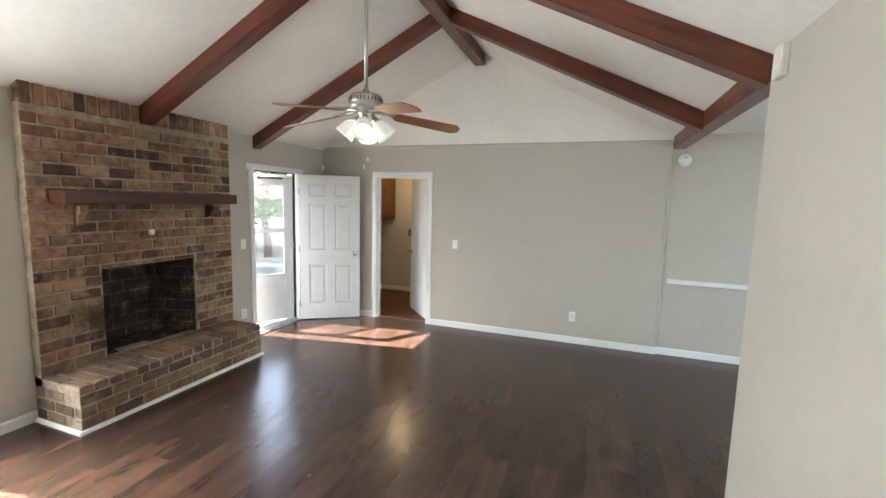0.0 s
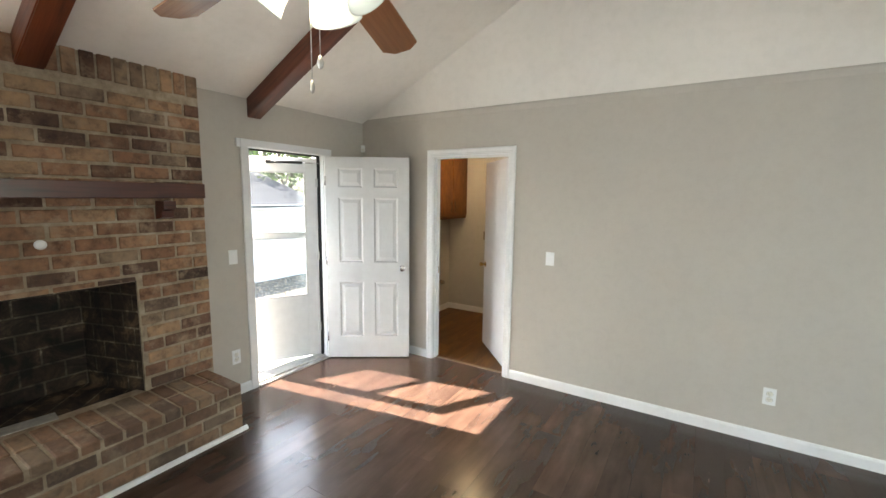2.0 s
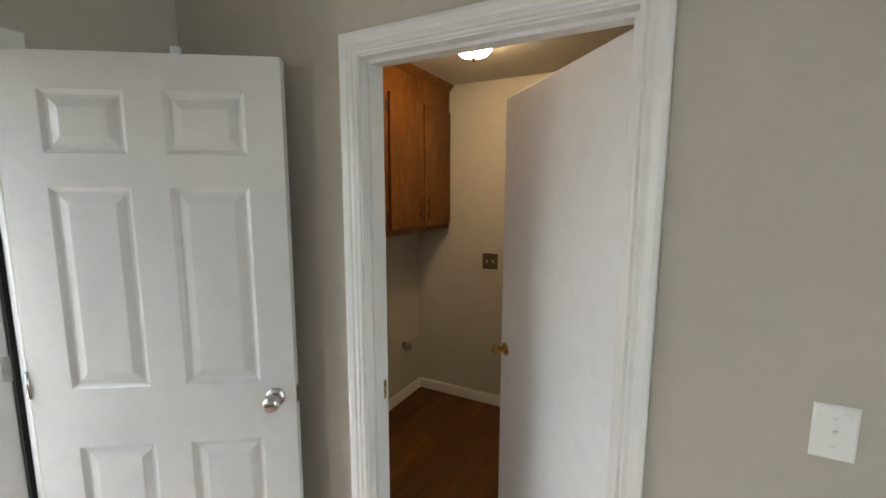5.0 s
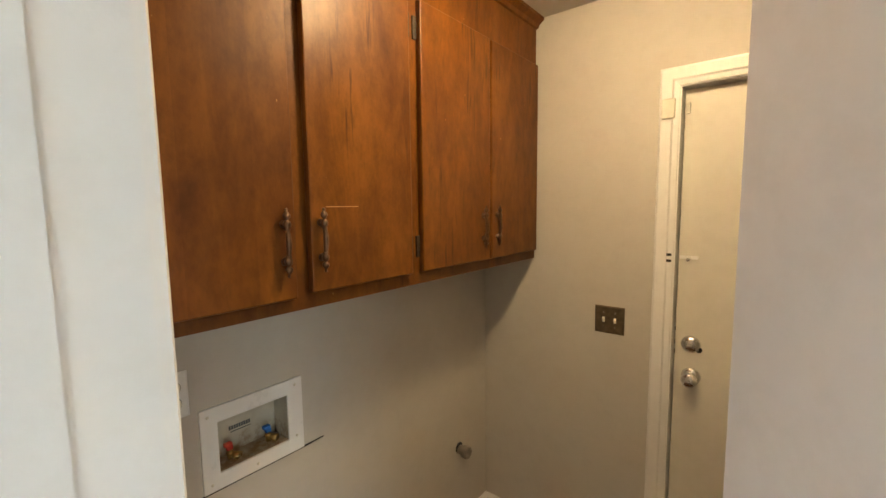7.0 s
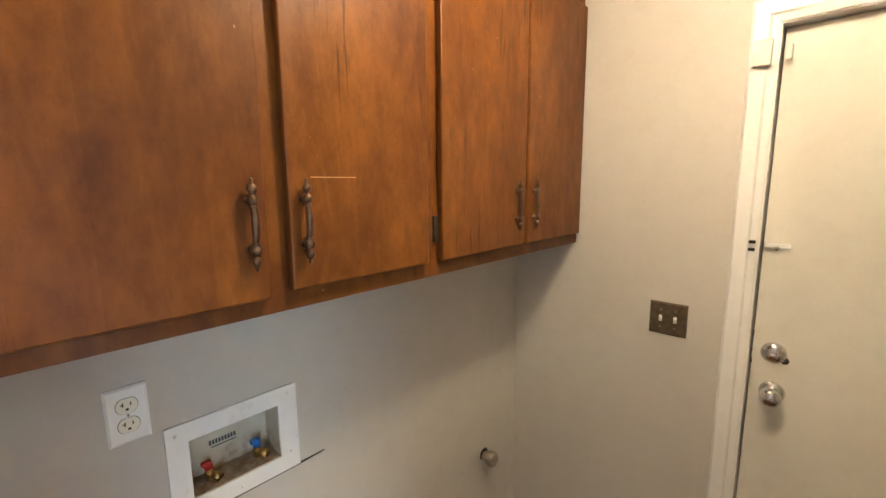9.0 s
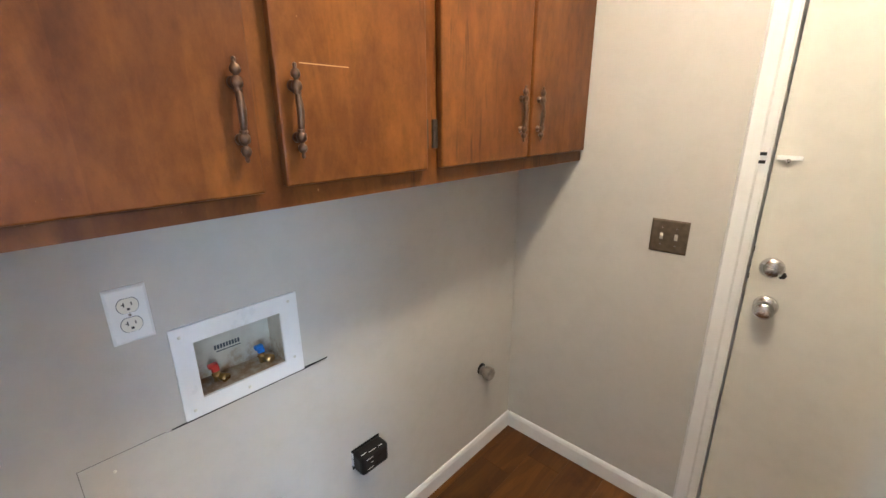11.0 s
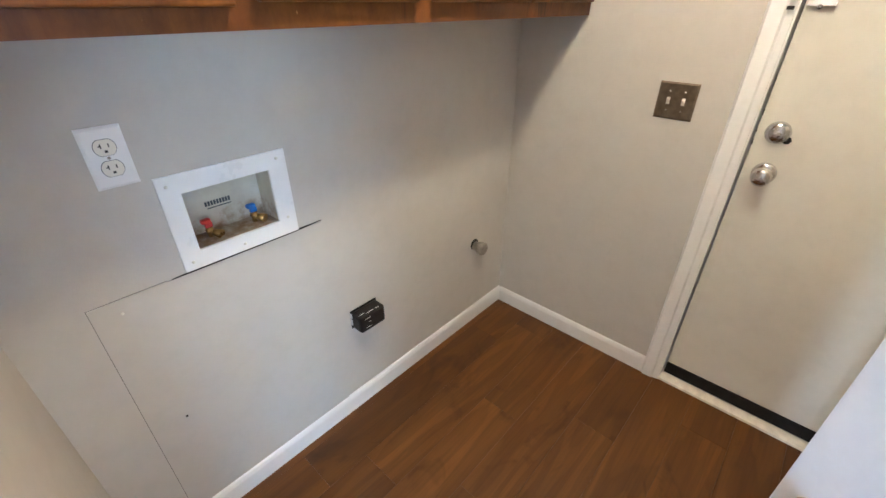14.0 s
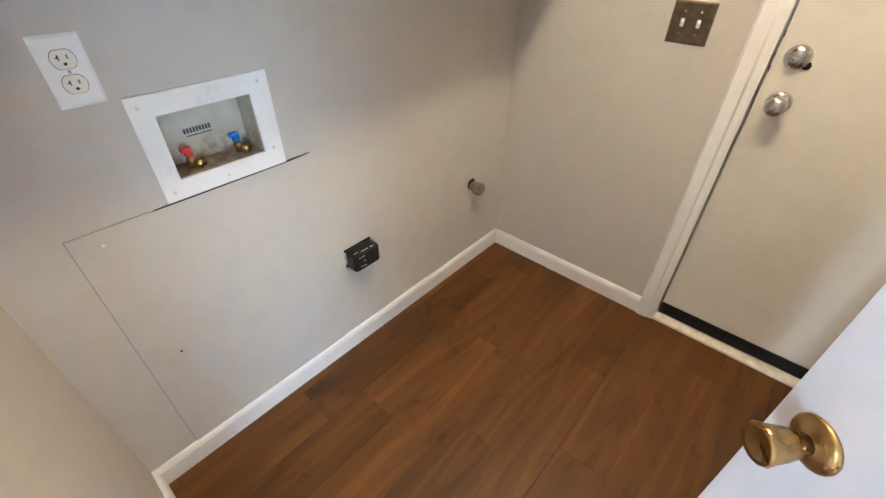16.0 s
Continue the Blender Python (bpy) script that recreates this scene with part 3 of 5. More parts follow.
structure("threshold", boxes((-0.20, 0.03, -1.352, -0.568, -0.03, 0.014), (-0.12, -0.02, -1.352, -0.568, 0.014, 0.026), bevel=0.004), SILL, "worn aluminium door threshold", "threshold")


def baseboard(name, p, q, face, high=0.083, deep=0.013):
    """A baseboard from p to q along a wall; face is the way that it stands out."""
    bm = bmesh.new()
    ax = 0 if abs(q[0] - p[0]) > abs(q[1] - p[1]) else 1
    s = face
    prof = ((0, 0), (s * deep, 0), (s * deep, high - 0.018), (s * (deep - 0.004), high - 0.006), (s * 0.004, high), (0, high))
    if ax == 0:
        prism(bm, tuple((p[1] + u, v) for u, v in prof), 0, p[0], q[0])
    else:
        prism(bm, tuple((p[0] + u, v) for u, v in prof), 1, p[1], q[1])
    return structure(name, bm, TRIM, "white painted baseboard", "baseboard")


baseboard("baseboard", (1.764, 0), (4.60, 0), -1)
baseboard("baseboard_corner", (0, 0), (0.846, 0), -1)
baseboard("baseboard_west", (0, -1.82), (0, -1.425), 1)
baseboard("baseboard_west_short", (0, -0.495), (0, -0.013), 1)
baseboard("baseboard_west_far", (0, BACK), (0, -3.53), 1)
baseboard("baseboard_dining", (4.60, 0.03), (7.5, 0.03), -1)
baseboard("baseboard_east", (RIGHT, BACK), (RIGHT, -2.70), -1)
baseboard("baseboard_laundry_west", (LX, 0.115), (LX, LY), 1, 0.080)
baseboard("baseboard_laundry_north", (LX + 0.013, LY), (0.808, LY), -1, 0.080)
baseboard("baseboard_laundry_south", (LX + 0.013, 0.115), (0.846, 0.115), 1, 0.080)
structure("chair_rail", boxes((4.66, 7.5, -0.004, 0.03, 0.845, 0.895), bevel=0.006), TRIM, "white painted chair rail moulding", "trim")
structure("wall_corner_bead", boxes((4.584, 4.602, -0.007, 0.03, 0.083, 2.36), bevel=0.004), WALL, "greige painted corner strip", "trim")

# ---- beams ----
BD = 0.145


def cross_beam(name, y0, y1, side):
    bm = bmesh.new()
    d = BD
    if side == "west":
        prism(bm, ((0.0, SPRING + 0.004), (RIDGE_X - 0.06, RIDGE_Z - 0.024), (RIDGE_X - 0.06, RIDGE_Z - 0.024 - d), (0.0, SPRING - d)), 1, y0, y1)
    else:
        prism(bm, ((RIGHT - 0.01, SPRING_R + 0.008), (RIDGE_X + 0.06, RIDGE_Z - 0.024), (RIDGE_X + 0.06, RIDGE_Z - 0.024 - d), (RIGHT - 0.01, SPRING_R - d)), 1, y0, y1)
    es = [e for e in bm.edges if abs(e.verts[0].co.y - e.verts[1].co.y) < 1e-4]
    bmesh.ops.bevel(bm, geom=es, offset=0.006, segments=2, affect="EDGES")
    return solo(name, bm, BEAM_W if side == "west" else BEAM_E, (0, 0, 0), "dark red-brown stained wooden ceiling beam", "beam", "sloping ceiling beams")


for y in (-1.35, -2.71):
    cross_beam("ceiling_beam", y, y + 0.125, "west")
    cross_beam("ceiling_beam", y, y + 0.125, "east")
solo("ridge_beam", boxes((RIDGE_X - 0.065, RIDGE_X + 0.065, BACK, 0.010, RIDGE_Z - 0.16, RIDGE_Z - 0.02), bevel=0.006), BEAM_Y, (0, 0, 0), "dark red-brown stained wooden ridge beam", "beam")
solo("header_beam", boxes((4.605, 4.725, -2.70, 0.0, 2.350, 2.530), bevel=0.006), BEAM_Y, (0, 0, 0), "dark red-brown stained wooden header beam", "beam")

# ---- windows that the clip never shows straight on, but whose daylight it does ----
def window(name, p, size, axis, rail):
    """A white sash window in an opening: frame, meeting rail and two panes."""
    w, h = size
    ob = thing(name, Matrix.Translation(p) @ (pose(0, 0, 0) if axis == 0 else pose(0, 0, 0, 0, 0, 90)), "white sash window with clear panes", "window")
    ob["kind"] = "structure"
    part("window_frame", boxes((0, 0.04, -0.06, 0, 0, h), (w - 0.04, w, -0.06, 0, 0, h), (0.04, w - 0.04, -0.06, 0, 0, 0.04), (0.04, w - 0.04, -0.06, 0, h - 0.04, h), (0.04, w - 0.04, -0.06, 0, rail, rail + 0.045)), TRIM, ob)
    for z0, z1 in ((0.04, rail), (rail + 0.045, h - 0.04)):
        pane = part("pane", boxes((0.04, w - 0.04, -0.034, -0.030, z0, z1)), GLASS, ob)
        pane.visible_shadow = False
    return ob


window("window_1", (-0.06, -5.4, 0.6), (1.25, 1.4), 1, 0.62)
window("window_2", (7.58, -4.3, 0.15), (3.1, 2.0), 1, 0.98)

# ---- fireplace ----
CX, HX, Y0, Y1, HZ = 0.092, 0.515, -3.53, -1.775, 0.345
fp = thing("fireplace", (0.0, -2.65, 0.0), "tan-brown brick fireplace with raised hearth and sooty firebox", "fireplace")
FPM = Matrix.Translation((0.0, 2.65, 0.0))
bb = bmesh.new()
prism(bb, ((Y0 + 0.006, HZ - 0.08), (-3.08, HZ - 0.08), (-3.08, 1.09), (-2.24, 1.09), (-2.24, HZ - 0.08), (Y1 - 0.006, HZ - 0.08), (Y1 - 0.006, 2.47), (Y0 + 0.006, 2.47)), 0, 0.001, CX - 0.008)
breast = part("chimney_breast", bb, MORTAR, fp, "sand-coloured mortar", FPM)
hearth = part("hearth", boxes((0.001, HX - 0.008, Y0 + 0.006, Y1 - 0.056, 0.0, HZ - 0.008)), MORTAR, fp, "sand-coloured mortar", FPM)
fb = bmesh.new()
prism(fb, ((CX - 0.01, -3.085), (-0.40, -2.93), (-0.40, -2.39), (CX - 0.01, -2.235), (CX - 0.01, -2.215), (-0.44, -2.36), (-0.44, -2.96), (CX - 0.01, -3.105)), 2, 0.32, 1.16)
box(fb, -0.44, CX - 0.01, -3.1, -2.22, 0.30, 0.335)
box(fb, -0.44, -0.02, -3.1, -2.22, 1.10, 1.16)
part("firebox", fb, SOOT, fp, "soot-blackened firebrick firebox", FPM)
part("lintel", boxes((-0.02, CX - 0.012, -3.14, -2.18, 1.084, 1.092)), SOOT, fp, "black steel lintel bar", FPM)
qr = ((0.0, 0.0), (0.020, 0.0), (0.018, 0.012), (0.010, 0.024), (0.0, 0.028))
qb = bmesh.new()
prism(qb, tuple((HX + u, v) for u, v in qr), 1, Y0 - 0.02, Y1 - 0.03)
prism(qb, tuple((Y0 - u, v) for u, v in qr), 0, 0.013, HX)
part("shoe_moulding", qb, TRIM, fp, "white painted shoe moulding", FPM)

mantel = thing("mantel_shelf", (0.08, -2.65, 1.6), "dark red-brown stained wooden mantel shelf", "mantel")
MM = Matrix.Translation((-0.08, 2.65, -1.59))
part("shelf", box(bmesh.new(), 0.078, 0.285, -3.40, -1.875, 1.616, 1.712, 0.004), MANTEL, mantel, "", MM)
cb = bmesh.new()
prism(cb, ((0.078, 1.597), (0.20, 1.597), (0.20, 1.545), (0.165, 1.53), (0.16, 1.49), (0.078, 1.475)), 1, -2.10, -2.025)
part("corbel", cb, MANTEL, mantel, "", MM)
cb = bmesh.new()
prism(cb, ((0.078, 1.596), (0.168, 1.596), (0.168, 1.540), (0.140, 1.528), (0.128, 1.462), (0.110, 1.446), (0.078, 1.448)), 1, -3.245, -3.192)
part("corbel", cb, wood("bare_chipped_wood", (0.26, 0.13, 0.065), (0.52, 0.33, 0.20), 2, 0.7, 1.0, 0, False), mantel, "chipped bare tan wood corbel", MM)
knob = thing("gas_key_valve", (CX, -2.70, 1.375), "small white round knob on the brick", "knob")
part("stem", lathe(((0, 0), (0.006, 0), (0.006, 0.045), (0, 0.045)), 10, pose(0, 0, 0, 0, 90, 0)), BRONZE, knob)
part("cap", lathe(((0, 0.04), (0.018, 0.042), (0.026, 0.052), (0.026, 0.066), (0.018, 0.076), (0, 0.078)), 20, pose(0, 0, 0, 0, 90, 0)), WHITEP, knob, "white rounded cap")
solo("metal_plate", box(bmesh.new(), -0.13, 0.13, -0.055, 0.055, 0, 0.006, 0.002), plain("pale_scrap", (0.42, 0.40, 0.37), 0.6, 0.2, 0.25, 20), pose(-0.02, -2.80, 0.336, 0, 0, 84), "small pale flat plate on the firebox floor", "plate")

# ---- ceiling fan ----
FX, FY = 2.31, -2.70
fan = thing("ceiling_fan", (FX, FY, 2.2), "brushed nickel ceiling fan with five brown blades and lit glass shades", "ceiling fan")
part("downrod", lathe(((0, 0.24), (0.013, 0.24), (0.013, 1.22), (0, 1.22)), 14), NICKEL, fan)
part("canopy", lathe(((0.013, 1.155), (0.035, 1.155), (0.06, 1.185), (0.07, 1.222), (0, 1.222)), 24), NICKEL, fan)
part("motor_housing", lathe(((0, 0.100), (0.060, 0.100), (0.070, 0.112), (0.108, 0.120), (0.114, 0.130), (0.114, 0.150), (0.110, 0.158), (0.112, 0.165), (0.112, 0.205), (0.100, 0.220), (0.050, 0.232), (0.022, 0.240), (0.022, 0.262), (0, 0.262)), 36), NICKEL, fan)
part("light_fitter", lathe(((0, 0.005), (0.016, 0.008), (0.024, 0.022), (0.042, 0.030), (0.050, 0.045), (0.050, 0.080), (0.060, 0.092), (0.060, 0.102), (0, 0.102)), 28), NICKEL, fan)
vents = bmesh.new()
for k in range(28):
    a = 2 * math.pi * k / 28
    tmp = bmesh.new()
    box(tmp, 0.1115, 0.1145, -0.003, 0.003, 0.172, 0.198)
    tmp.transform(Matrix.Rotation(a, 4, "Z"))
    me = bpy.data.meshes.new("vent_slot")
    tmp.to_mesh(me)
    tmp.free()
    vents.from_mesh(me)
    bpy.data.meshes.remove(me)
part("vent_slots", vents, DARK, fan, "dark vent slots")


def fan_blade():
    bm = bmesh.new()
    outline = ((0.20, -0.046), (0.23, -0.058), (0.42, -0.066), (0.638, -0.071), (0.642, -0.069), (0.676, -0.034), (0.678, -0.030), (0.678, 0.030), (0.676, 0.034), (0.642, 0.069), (0.638, 0.071), (0.42, 0.066), (0.23, 0.058), (0.20, 0.046))
    prism(bm, outline, 2, -0.003, 0.003)
    return bm


blade_mesh = mesh_of("blade", fan_blade(), BLADE)
arm_bm = tube(((0.055, 0, 0.01), (0.10, 0, 0.006), (0.135, 0.0, 0.004), (0.16, 0, 0.008), (0.21, 0, 0.006)), (0.010, 0.011, 0.009, 0.012, 0.010), 8)
for side in (-1, 1):
    fork = tube(((0.150, 0, 0.006), (0.180, side * 0.018, 0.007), (0.215, side * 0.026, 0.006), (0.250, side * 0.018, 0.005), (0.262, 0, 0.005)), (0.006, 0.007, 0.008, 0.007, 0.005), 8)
    fork_mesh = bpy.data.meshes.new("fork")
    fork.to_mesh(fork_mesh)
    fork.free()
    arm_bm.from_mesh(fork_mesh)
    bpy.data.meshes.remove(fork_mesh)
arm_mesh = mesh_of("blade_arm", arm_bm, NICKEL)
for k in range(5):
    m = pose(0, 0, 0.116, 0, 0, 36 + 72 * k) @ pose(0, 0, 0, 0, 7, 0) @ pose(0, 0, 0, -13, 0, 0)
    bl = new("blade", blade_mesh)
    bl.parent, bl.matrix_local = fan, m
    ar = new("blade_arm", arm_mesh)
    ar.parent, ar.matrix_local = fan, m
bell = ((0.018, 0.0), (0.026, 0.004), (0.036, 0.014), (0.050, 0.034), (0.058, 0.062), (0.062, 0.092), (0.069, 0.118), (0.072, 0.124), (0.068, 0.122), (0.058, 0.092), (0.054, 0.062), (0.046, 0.037), (0.032, 0.018), (0.0, 0.014))
bulb_mesh = mesh_of("bulb", lathe(((0, 0.022), (0.012, 0.026), (0.014, 0.040), (0.026, 0.062), (0.027, 0.074), (0.018, 0.090), (0, 0.095)), 16), BULB)
shade_mesh = mesh_of("shade", lathe(bell, 28), SHADE_LIT)
socket_mesh = mesh_of("socket", lathe(((0, -0.035), (0.015, -0.035), (0.024, -0.026), (0.026, 0.006), (0, 0.006)), 18), NICKEL)
for k in range(4):
    a = 23 + 90 * k
    m = pose(0, 0, 0.045, 0, 0, a) @ pose(0.072, 0, 0, 0, 0, 0) @ pose(0, 0, 0, 0, 180 - 40, 0)
    for nm, me in (("shade", shade_mesh), ("socket", socket_mesh), ("bulb", bulb_mesh)):
        o = new(nm, me)
        o.parent, o.matrix_local = fan, m
        if nm == "shade":
            tagged(o, "lit frosted glass bell shade")
for dx, dz, r in ((0.012, -0.19, 0.009), (-0.02, -0.245, 0.007)):
    part("pull_chain", tube(((dx, 0.01, 0.01), (dx, 0.01, dz)), 0.0013, 6), NICKEL, fan)
    part("fob", lathe(((0, dz - 0.035), (r * 0.7, dz - 0.03), (r, dz - 0.018), (r * 0.5, dz - 0.002), (0, dz)), 12, pose(dx, 0.01, 0)), NICKEL, fan)

# ---- doors ----
PANELS = []
for x0, x1 in ((0.120, 0.355), (0.465, 0.700)):
    PANELS += [(x0, x1, 0.22, 0.78), (x0, x1, 0.98, 1.62), (x0, x1, 1.72, 1.905)]


def round_knob(parent, at, turn, mat, fluted=False):
    """Rose and knob, standing out along local +z of turn."""
    m = Matrix.Translation(at) @ turn
    if fluted:
        k = part("knob", lathe(((0, 0), (0.010, 0), (0.010, 0.018), (0.015, 0.024), (0.018, 0.034), (0.021, 0.052), (0.023, 0.058), (0.021, 0.062), (0.016, 0.060), (0, 0.058)), 14, m), mat, parent, "aged fluted brass knob")
        part("rose", lathe(((0.0, 0.0), (0.030, 0.0), (0.030, 0.003), (0.027, 0.006), (0.018, 0.008), (0.011, 0.011)), 28, m), mat, k)
        return k
    k = part("knob", lathe(((0, 0), (0.012, 0), (0.012, 0.022), (0.016, 0.028), (0.026, 0.036), (0.0285, 0.048), (0.026, 0.060), (0.018, 0.066), (0, 0.067)), 24, m), mat, parent)
    part("rose", lathe(((0.0, 0.0), (0.033, 0.0), (0.033, 0.004), (0.026, 0.009), (0.013, 0.012)), 24, m), mat, k)
    return k


bd = thing("back_door", pose(0.022, -0.553, 0.012, 0, 0, 33.8), "open white moulded six-panel door", "door")
part("leaf", panel_leaf(0.81, 2.012, 0.044, PANELS), DOORW_DIM, bd, "", pose(0, -0.022, 0))
round_knob(bd, (0.745, -0.022, 0.925), pose(0, 0, 0, 90, 0, 0), CHROME)
round_knob(bd, (0.745, 0.022, 0.925), pose(0, 0, 0, -90, 0, 0), CHROME)
part("latch_plate", boxes((0.8095, 0.8125, -0.011, 0.011, 0.895, 0.955)), CHROME, bd)
for z in (0.22, 1.0, 1.78):
    part("hinge", lathe(((0, -0.045), (0.006, -0.045), (0.006, 0.045), (0, 0.045)), 10, pose(-0.004, -0.024, z)), CHROME, bd)

ld = thing("laundry_door", pose(1.690, 0.118, 0.012, 0, 0, 131.9), "open flat white interior door with brass knob", "door")
LW = 0.81
part("leaf", box(bmesh.new(), 0, LW, -0.0175, 0.0175, 0, 2.005, 0.002), DOORW_SKYLIT, ld)
round_knob(ld, (LW - 0.052, 0.0175, 0.905), pose(0, 0, 0, -90, 0, 0), BRASS, True)
round_knob(ld, (LW - 0.052, -0.0175, 0.905), pose(0, 0, 0, 90, 0, 0), BRASS, True)
part("latch_plate", boxes((LW - 0.001, LW + 0.0015, -0.011, 0.011, 0.885, 0.945)), BRASS, ld)
for z in (0.25, 1.75):
    part("hinge", lathe(((0, -0.045), (0.006, -0.045), (0.006, 0.045), (0, 0.045)), 10, pose(-0.005, 0.020, z)), TRIM, ld)
structure("strike_plate", boxes((0.9175, 0.9205, 0.076, 0.104, 0.88, 0.95)), BRASS, "brass strike plate on jamb", "trim")
structure("floor_threshold", boxes((0.918, 1.692, 0.045, 0.085, -0.004, 0.005), bevel=0.002), plain("dull_trim_strip", (0.22, 0.17, 0.13), 0.5, 0.3, 0.2), "thin tan floor transition strip", "threshold")

st = thing("storm_door", pose(-0.085, -0.575, 0.028, 0, 0, -120.5), "white half-glass storm door standing ajar", "door")
SW, SH = 0.79, 1.975
part("leaf", boxes((0, 0.115, -0.016, 0.016, 0, SH), (SW - 0.115, SW, -0.016, 0.016, 0, SH), (0.115, SW - 0.115, -0.016, 0.016, 0, 0.63), (0.115, SW - 0.115, -0.016, 0.016, 1.845, SH), bevel=0.003), ALU, st)
part("mid_rail", boxes((0.115, SW - 0.115, -0.012, 0.014, 1.215, 1.255), bevel=0.003), ALU, st)
for z0, z1 in ((0.63, 1.215), (1.255, 1.845)):
    p = part("pane", boxes((0.125, SW - 0.125, -0.003, 0.003, z0 + 0.01, z1 - 0.01)), GLASS_STORM, st, "dusty sunlit glass pane")
    p.visible_shadow = False
    part("glazing_bead", boxes((0.113, 0.127, 0.012, 0.020, z0, z1), (SW - 0.127, SW - 0.113, 0.012, 0.020, z0, z1), (0.127, SW - 0.127, 0.012, 0.020, z0, z0 + 0.014), (0.127, SW - 0.127, 0.012, 0.020, z1 - 0.014, z1)), SILL, p)
closer = part("door_closer", tube(((0.14, 0.045, 1.93), (0.42, 0.04, 1.93)), 0.013, 12), BLACK, st, "black pneumatic door closer")
part("closer_rod", tube(((-0.01, 0.055, 1.93), (0.16, 0.045, 1.93)), 0.004, 8), CHROME, closer)
part("bracket", boxes((0.40, 0.46, 0.016, 0.045, 1.915, 1.945), bevel=0.003), BLACK, closer)
part("handle", tube(((SW - 0.05, 0.016, 1.08), (SW - 0.05, 0.05, 1.08), (SW - 0.055, 0.055, 1.08), (SW - 0.13, 0.055, 1.08)), 0.007, 10), SILL, st, "grey lever handle")
for z in (0.25, 0.98, 1.70):
    part("hinge", boxes((-0.012, 0.02, 0.010, 0.022, z, z + 0.085), bevel=0.003), SILL, st)

structure("trim_exterior_door", casing(0.872, 1.690, 2.016, lambda a, v, z: (a, LY - v, z), STEPPED), TRIM, "white moulded door casing", "trim")
structure("jamb_exterior_door", boxes((0.862, 0.877, LY - 0.002, 1.95, 0, 2.028), (1.685, 1.700, LY - 0.002, 1.95, 0, 2.028), (0.877, 1.685, LY - 0.002, 1.95, 2.012, 2.028)), TRIM, "white painted door jamb", "trim")
structure("sill_exterior_door", boxes((0.80, 1.700, LY - 0.006, 1.95, -0.004, 0.012), bevel=0.003), plain("cream_sill", (0.80, 0.76, 0.66), 0.35), "cream painted door sill strip", "threshold")
ed = thing("garage_door_leaf", (0.882, 1.842, 0.016), "closed cream painted flush door with steel knob and deadbolt", "door")
part("leaf", box(bmesh.new(), 0, 0.800, 0, 0.044, 0.050, 1.992, 0.002), DOORC, ed)
part("door_sweep", box(bmesh.new(), 0, 0.800, -0.006, 0.03, 0, 0.056, 0.003), RUBBER, ed, "black rubber door sweep")
round_knob(ed, (0.060, 0, 0.915), pose(0, 0, 0, 90, 0, 0), CHROME)
db = part("deadbolt", lathe(((0, 0), (0.033, 0), (0.033, 0.003), (0.030, 0.010), (0.020, 0.016), (0, 0.018)), 28, pose(0.054, 0, 1.040, 90, 0, 0)), CHROME, ed, "round steel deadbolt with thumb turn")
part("thumb_turn", box(bmesh.new(), 0.044, 0.064, -0.030, -0.012, 1.035, 1.045, 0.002), CHROME, db)
part("bored_hole_chip", lathe(((0, 0.0), (0.012, 0.0), (0.012, 0.001), (0, 0.001)), 7, pose(0.082, -0.0005, 1.022, 90, 0, 0)), DARK, ed, "dark chipped hole beside the deadbolt")
crnd = random.Random(3)
for k in range(5):
    z = 0.960 + 0.034 * k * crnd.uniform(0.8, 1.2)
    w = crnd.uniform(0.001, 0.0035)
    chip = bmesh.new()
    prism(chip, ((-0.001, z), (w, z + 0.003), (w * 0.7, z + 0.011), (w, z + 0.017), (-0.001, z + 0.020)), 1, -0.0008, 0.002)
    part("paint_chip", chip, DARK if k % 3 else CREAM, ed, "dark chip in the paint of the edge")
la = part("swing_latch", box(bmesh.new(), 0.006, 0.066, -0.014, 0, 1.368, 1.381, 0.002), WHITEP, ed, "white swing-bar latch")
part("latch_pin", lathe(((0, 0), (0.006, 0), (0.006, 0.02), (0, 0.02)), 12, pose(0.034, 0, 1.366, 90, 0, 0)), CHROME, la)
part("latch_catch", boxes((-0.030, -0.014, -0.064, -0.058, 1.359, 1.368), (-0.030, -0.014, -0.064, -0.058, 1.382, 1.391)), DARK, la)
sensor = thing("door_sensor", (0.840, LY - 0.018, 1.935), "small almond plastic door alarm sensor", "sensor")
part("body", box(bmesh.new(), -0.022, 0.022, -0.016, 0, -0.035, 0.035, 0.004), CREAM, sensor)
part("magnet", box(bmesh.new(), 0.050, 0.064, 0.020, 0.042, -0.018, 0.022, 0.003), CREAM, sensor)


bs = thing("door_sensor", (0.0, -1.4455, 2.062), "small white plastic alarm sensor beside the casing", "sensor")
part("body", box(bmesh.new(), 0, 0.020, -0.017, 0.017, -0.034, 0.034, 0.004), WHITEP, bs)
part("seam", boxes((0.006, 0.0075, -0.0172, 0.0172, -0.0342, 0.0342)), CREAM, bs)

# ---- switches, outlets and small fixtures on walls ----
def wall_turn(face):
    """Pose whose +z stands out from a wall: west wall faces +x, north walls face -y."""
    return pose(0, 0, 0, 90, 0, {"east": 90, "south": 180, "north": 0}[face])


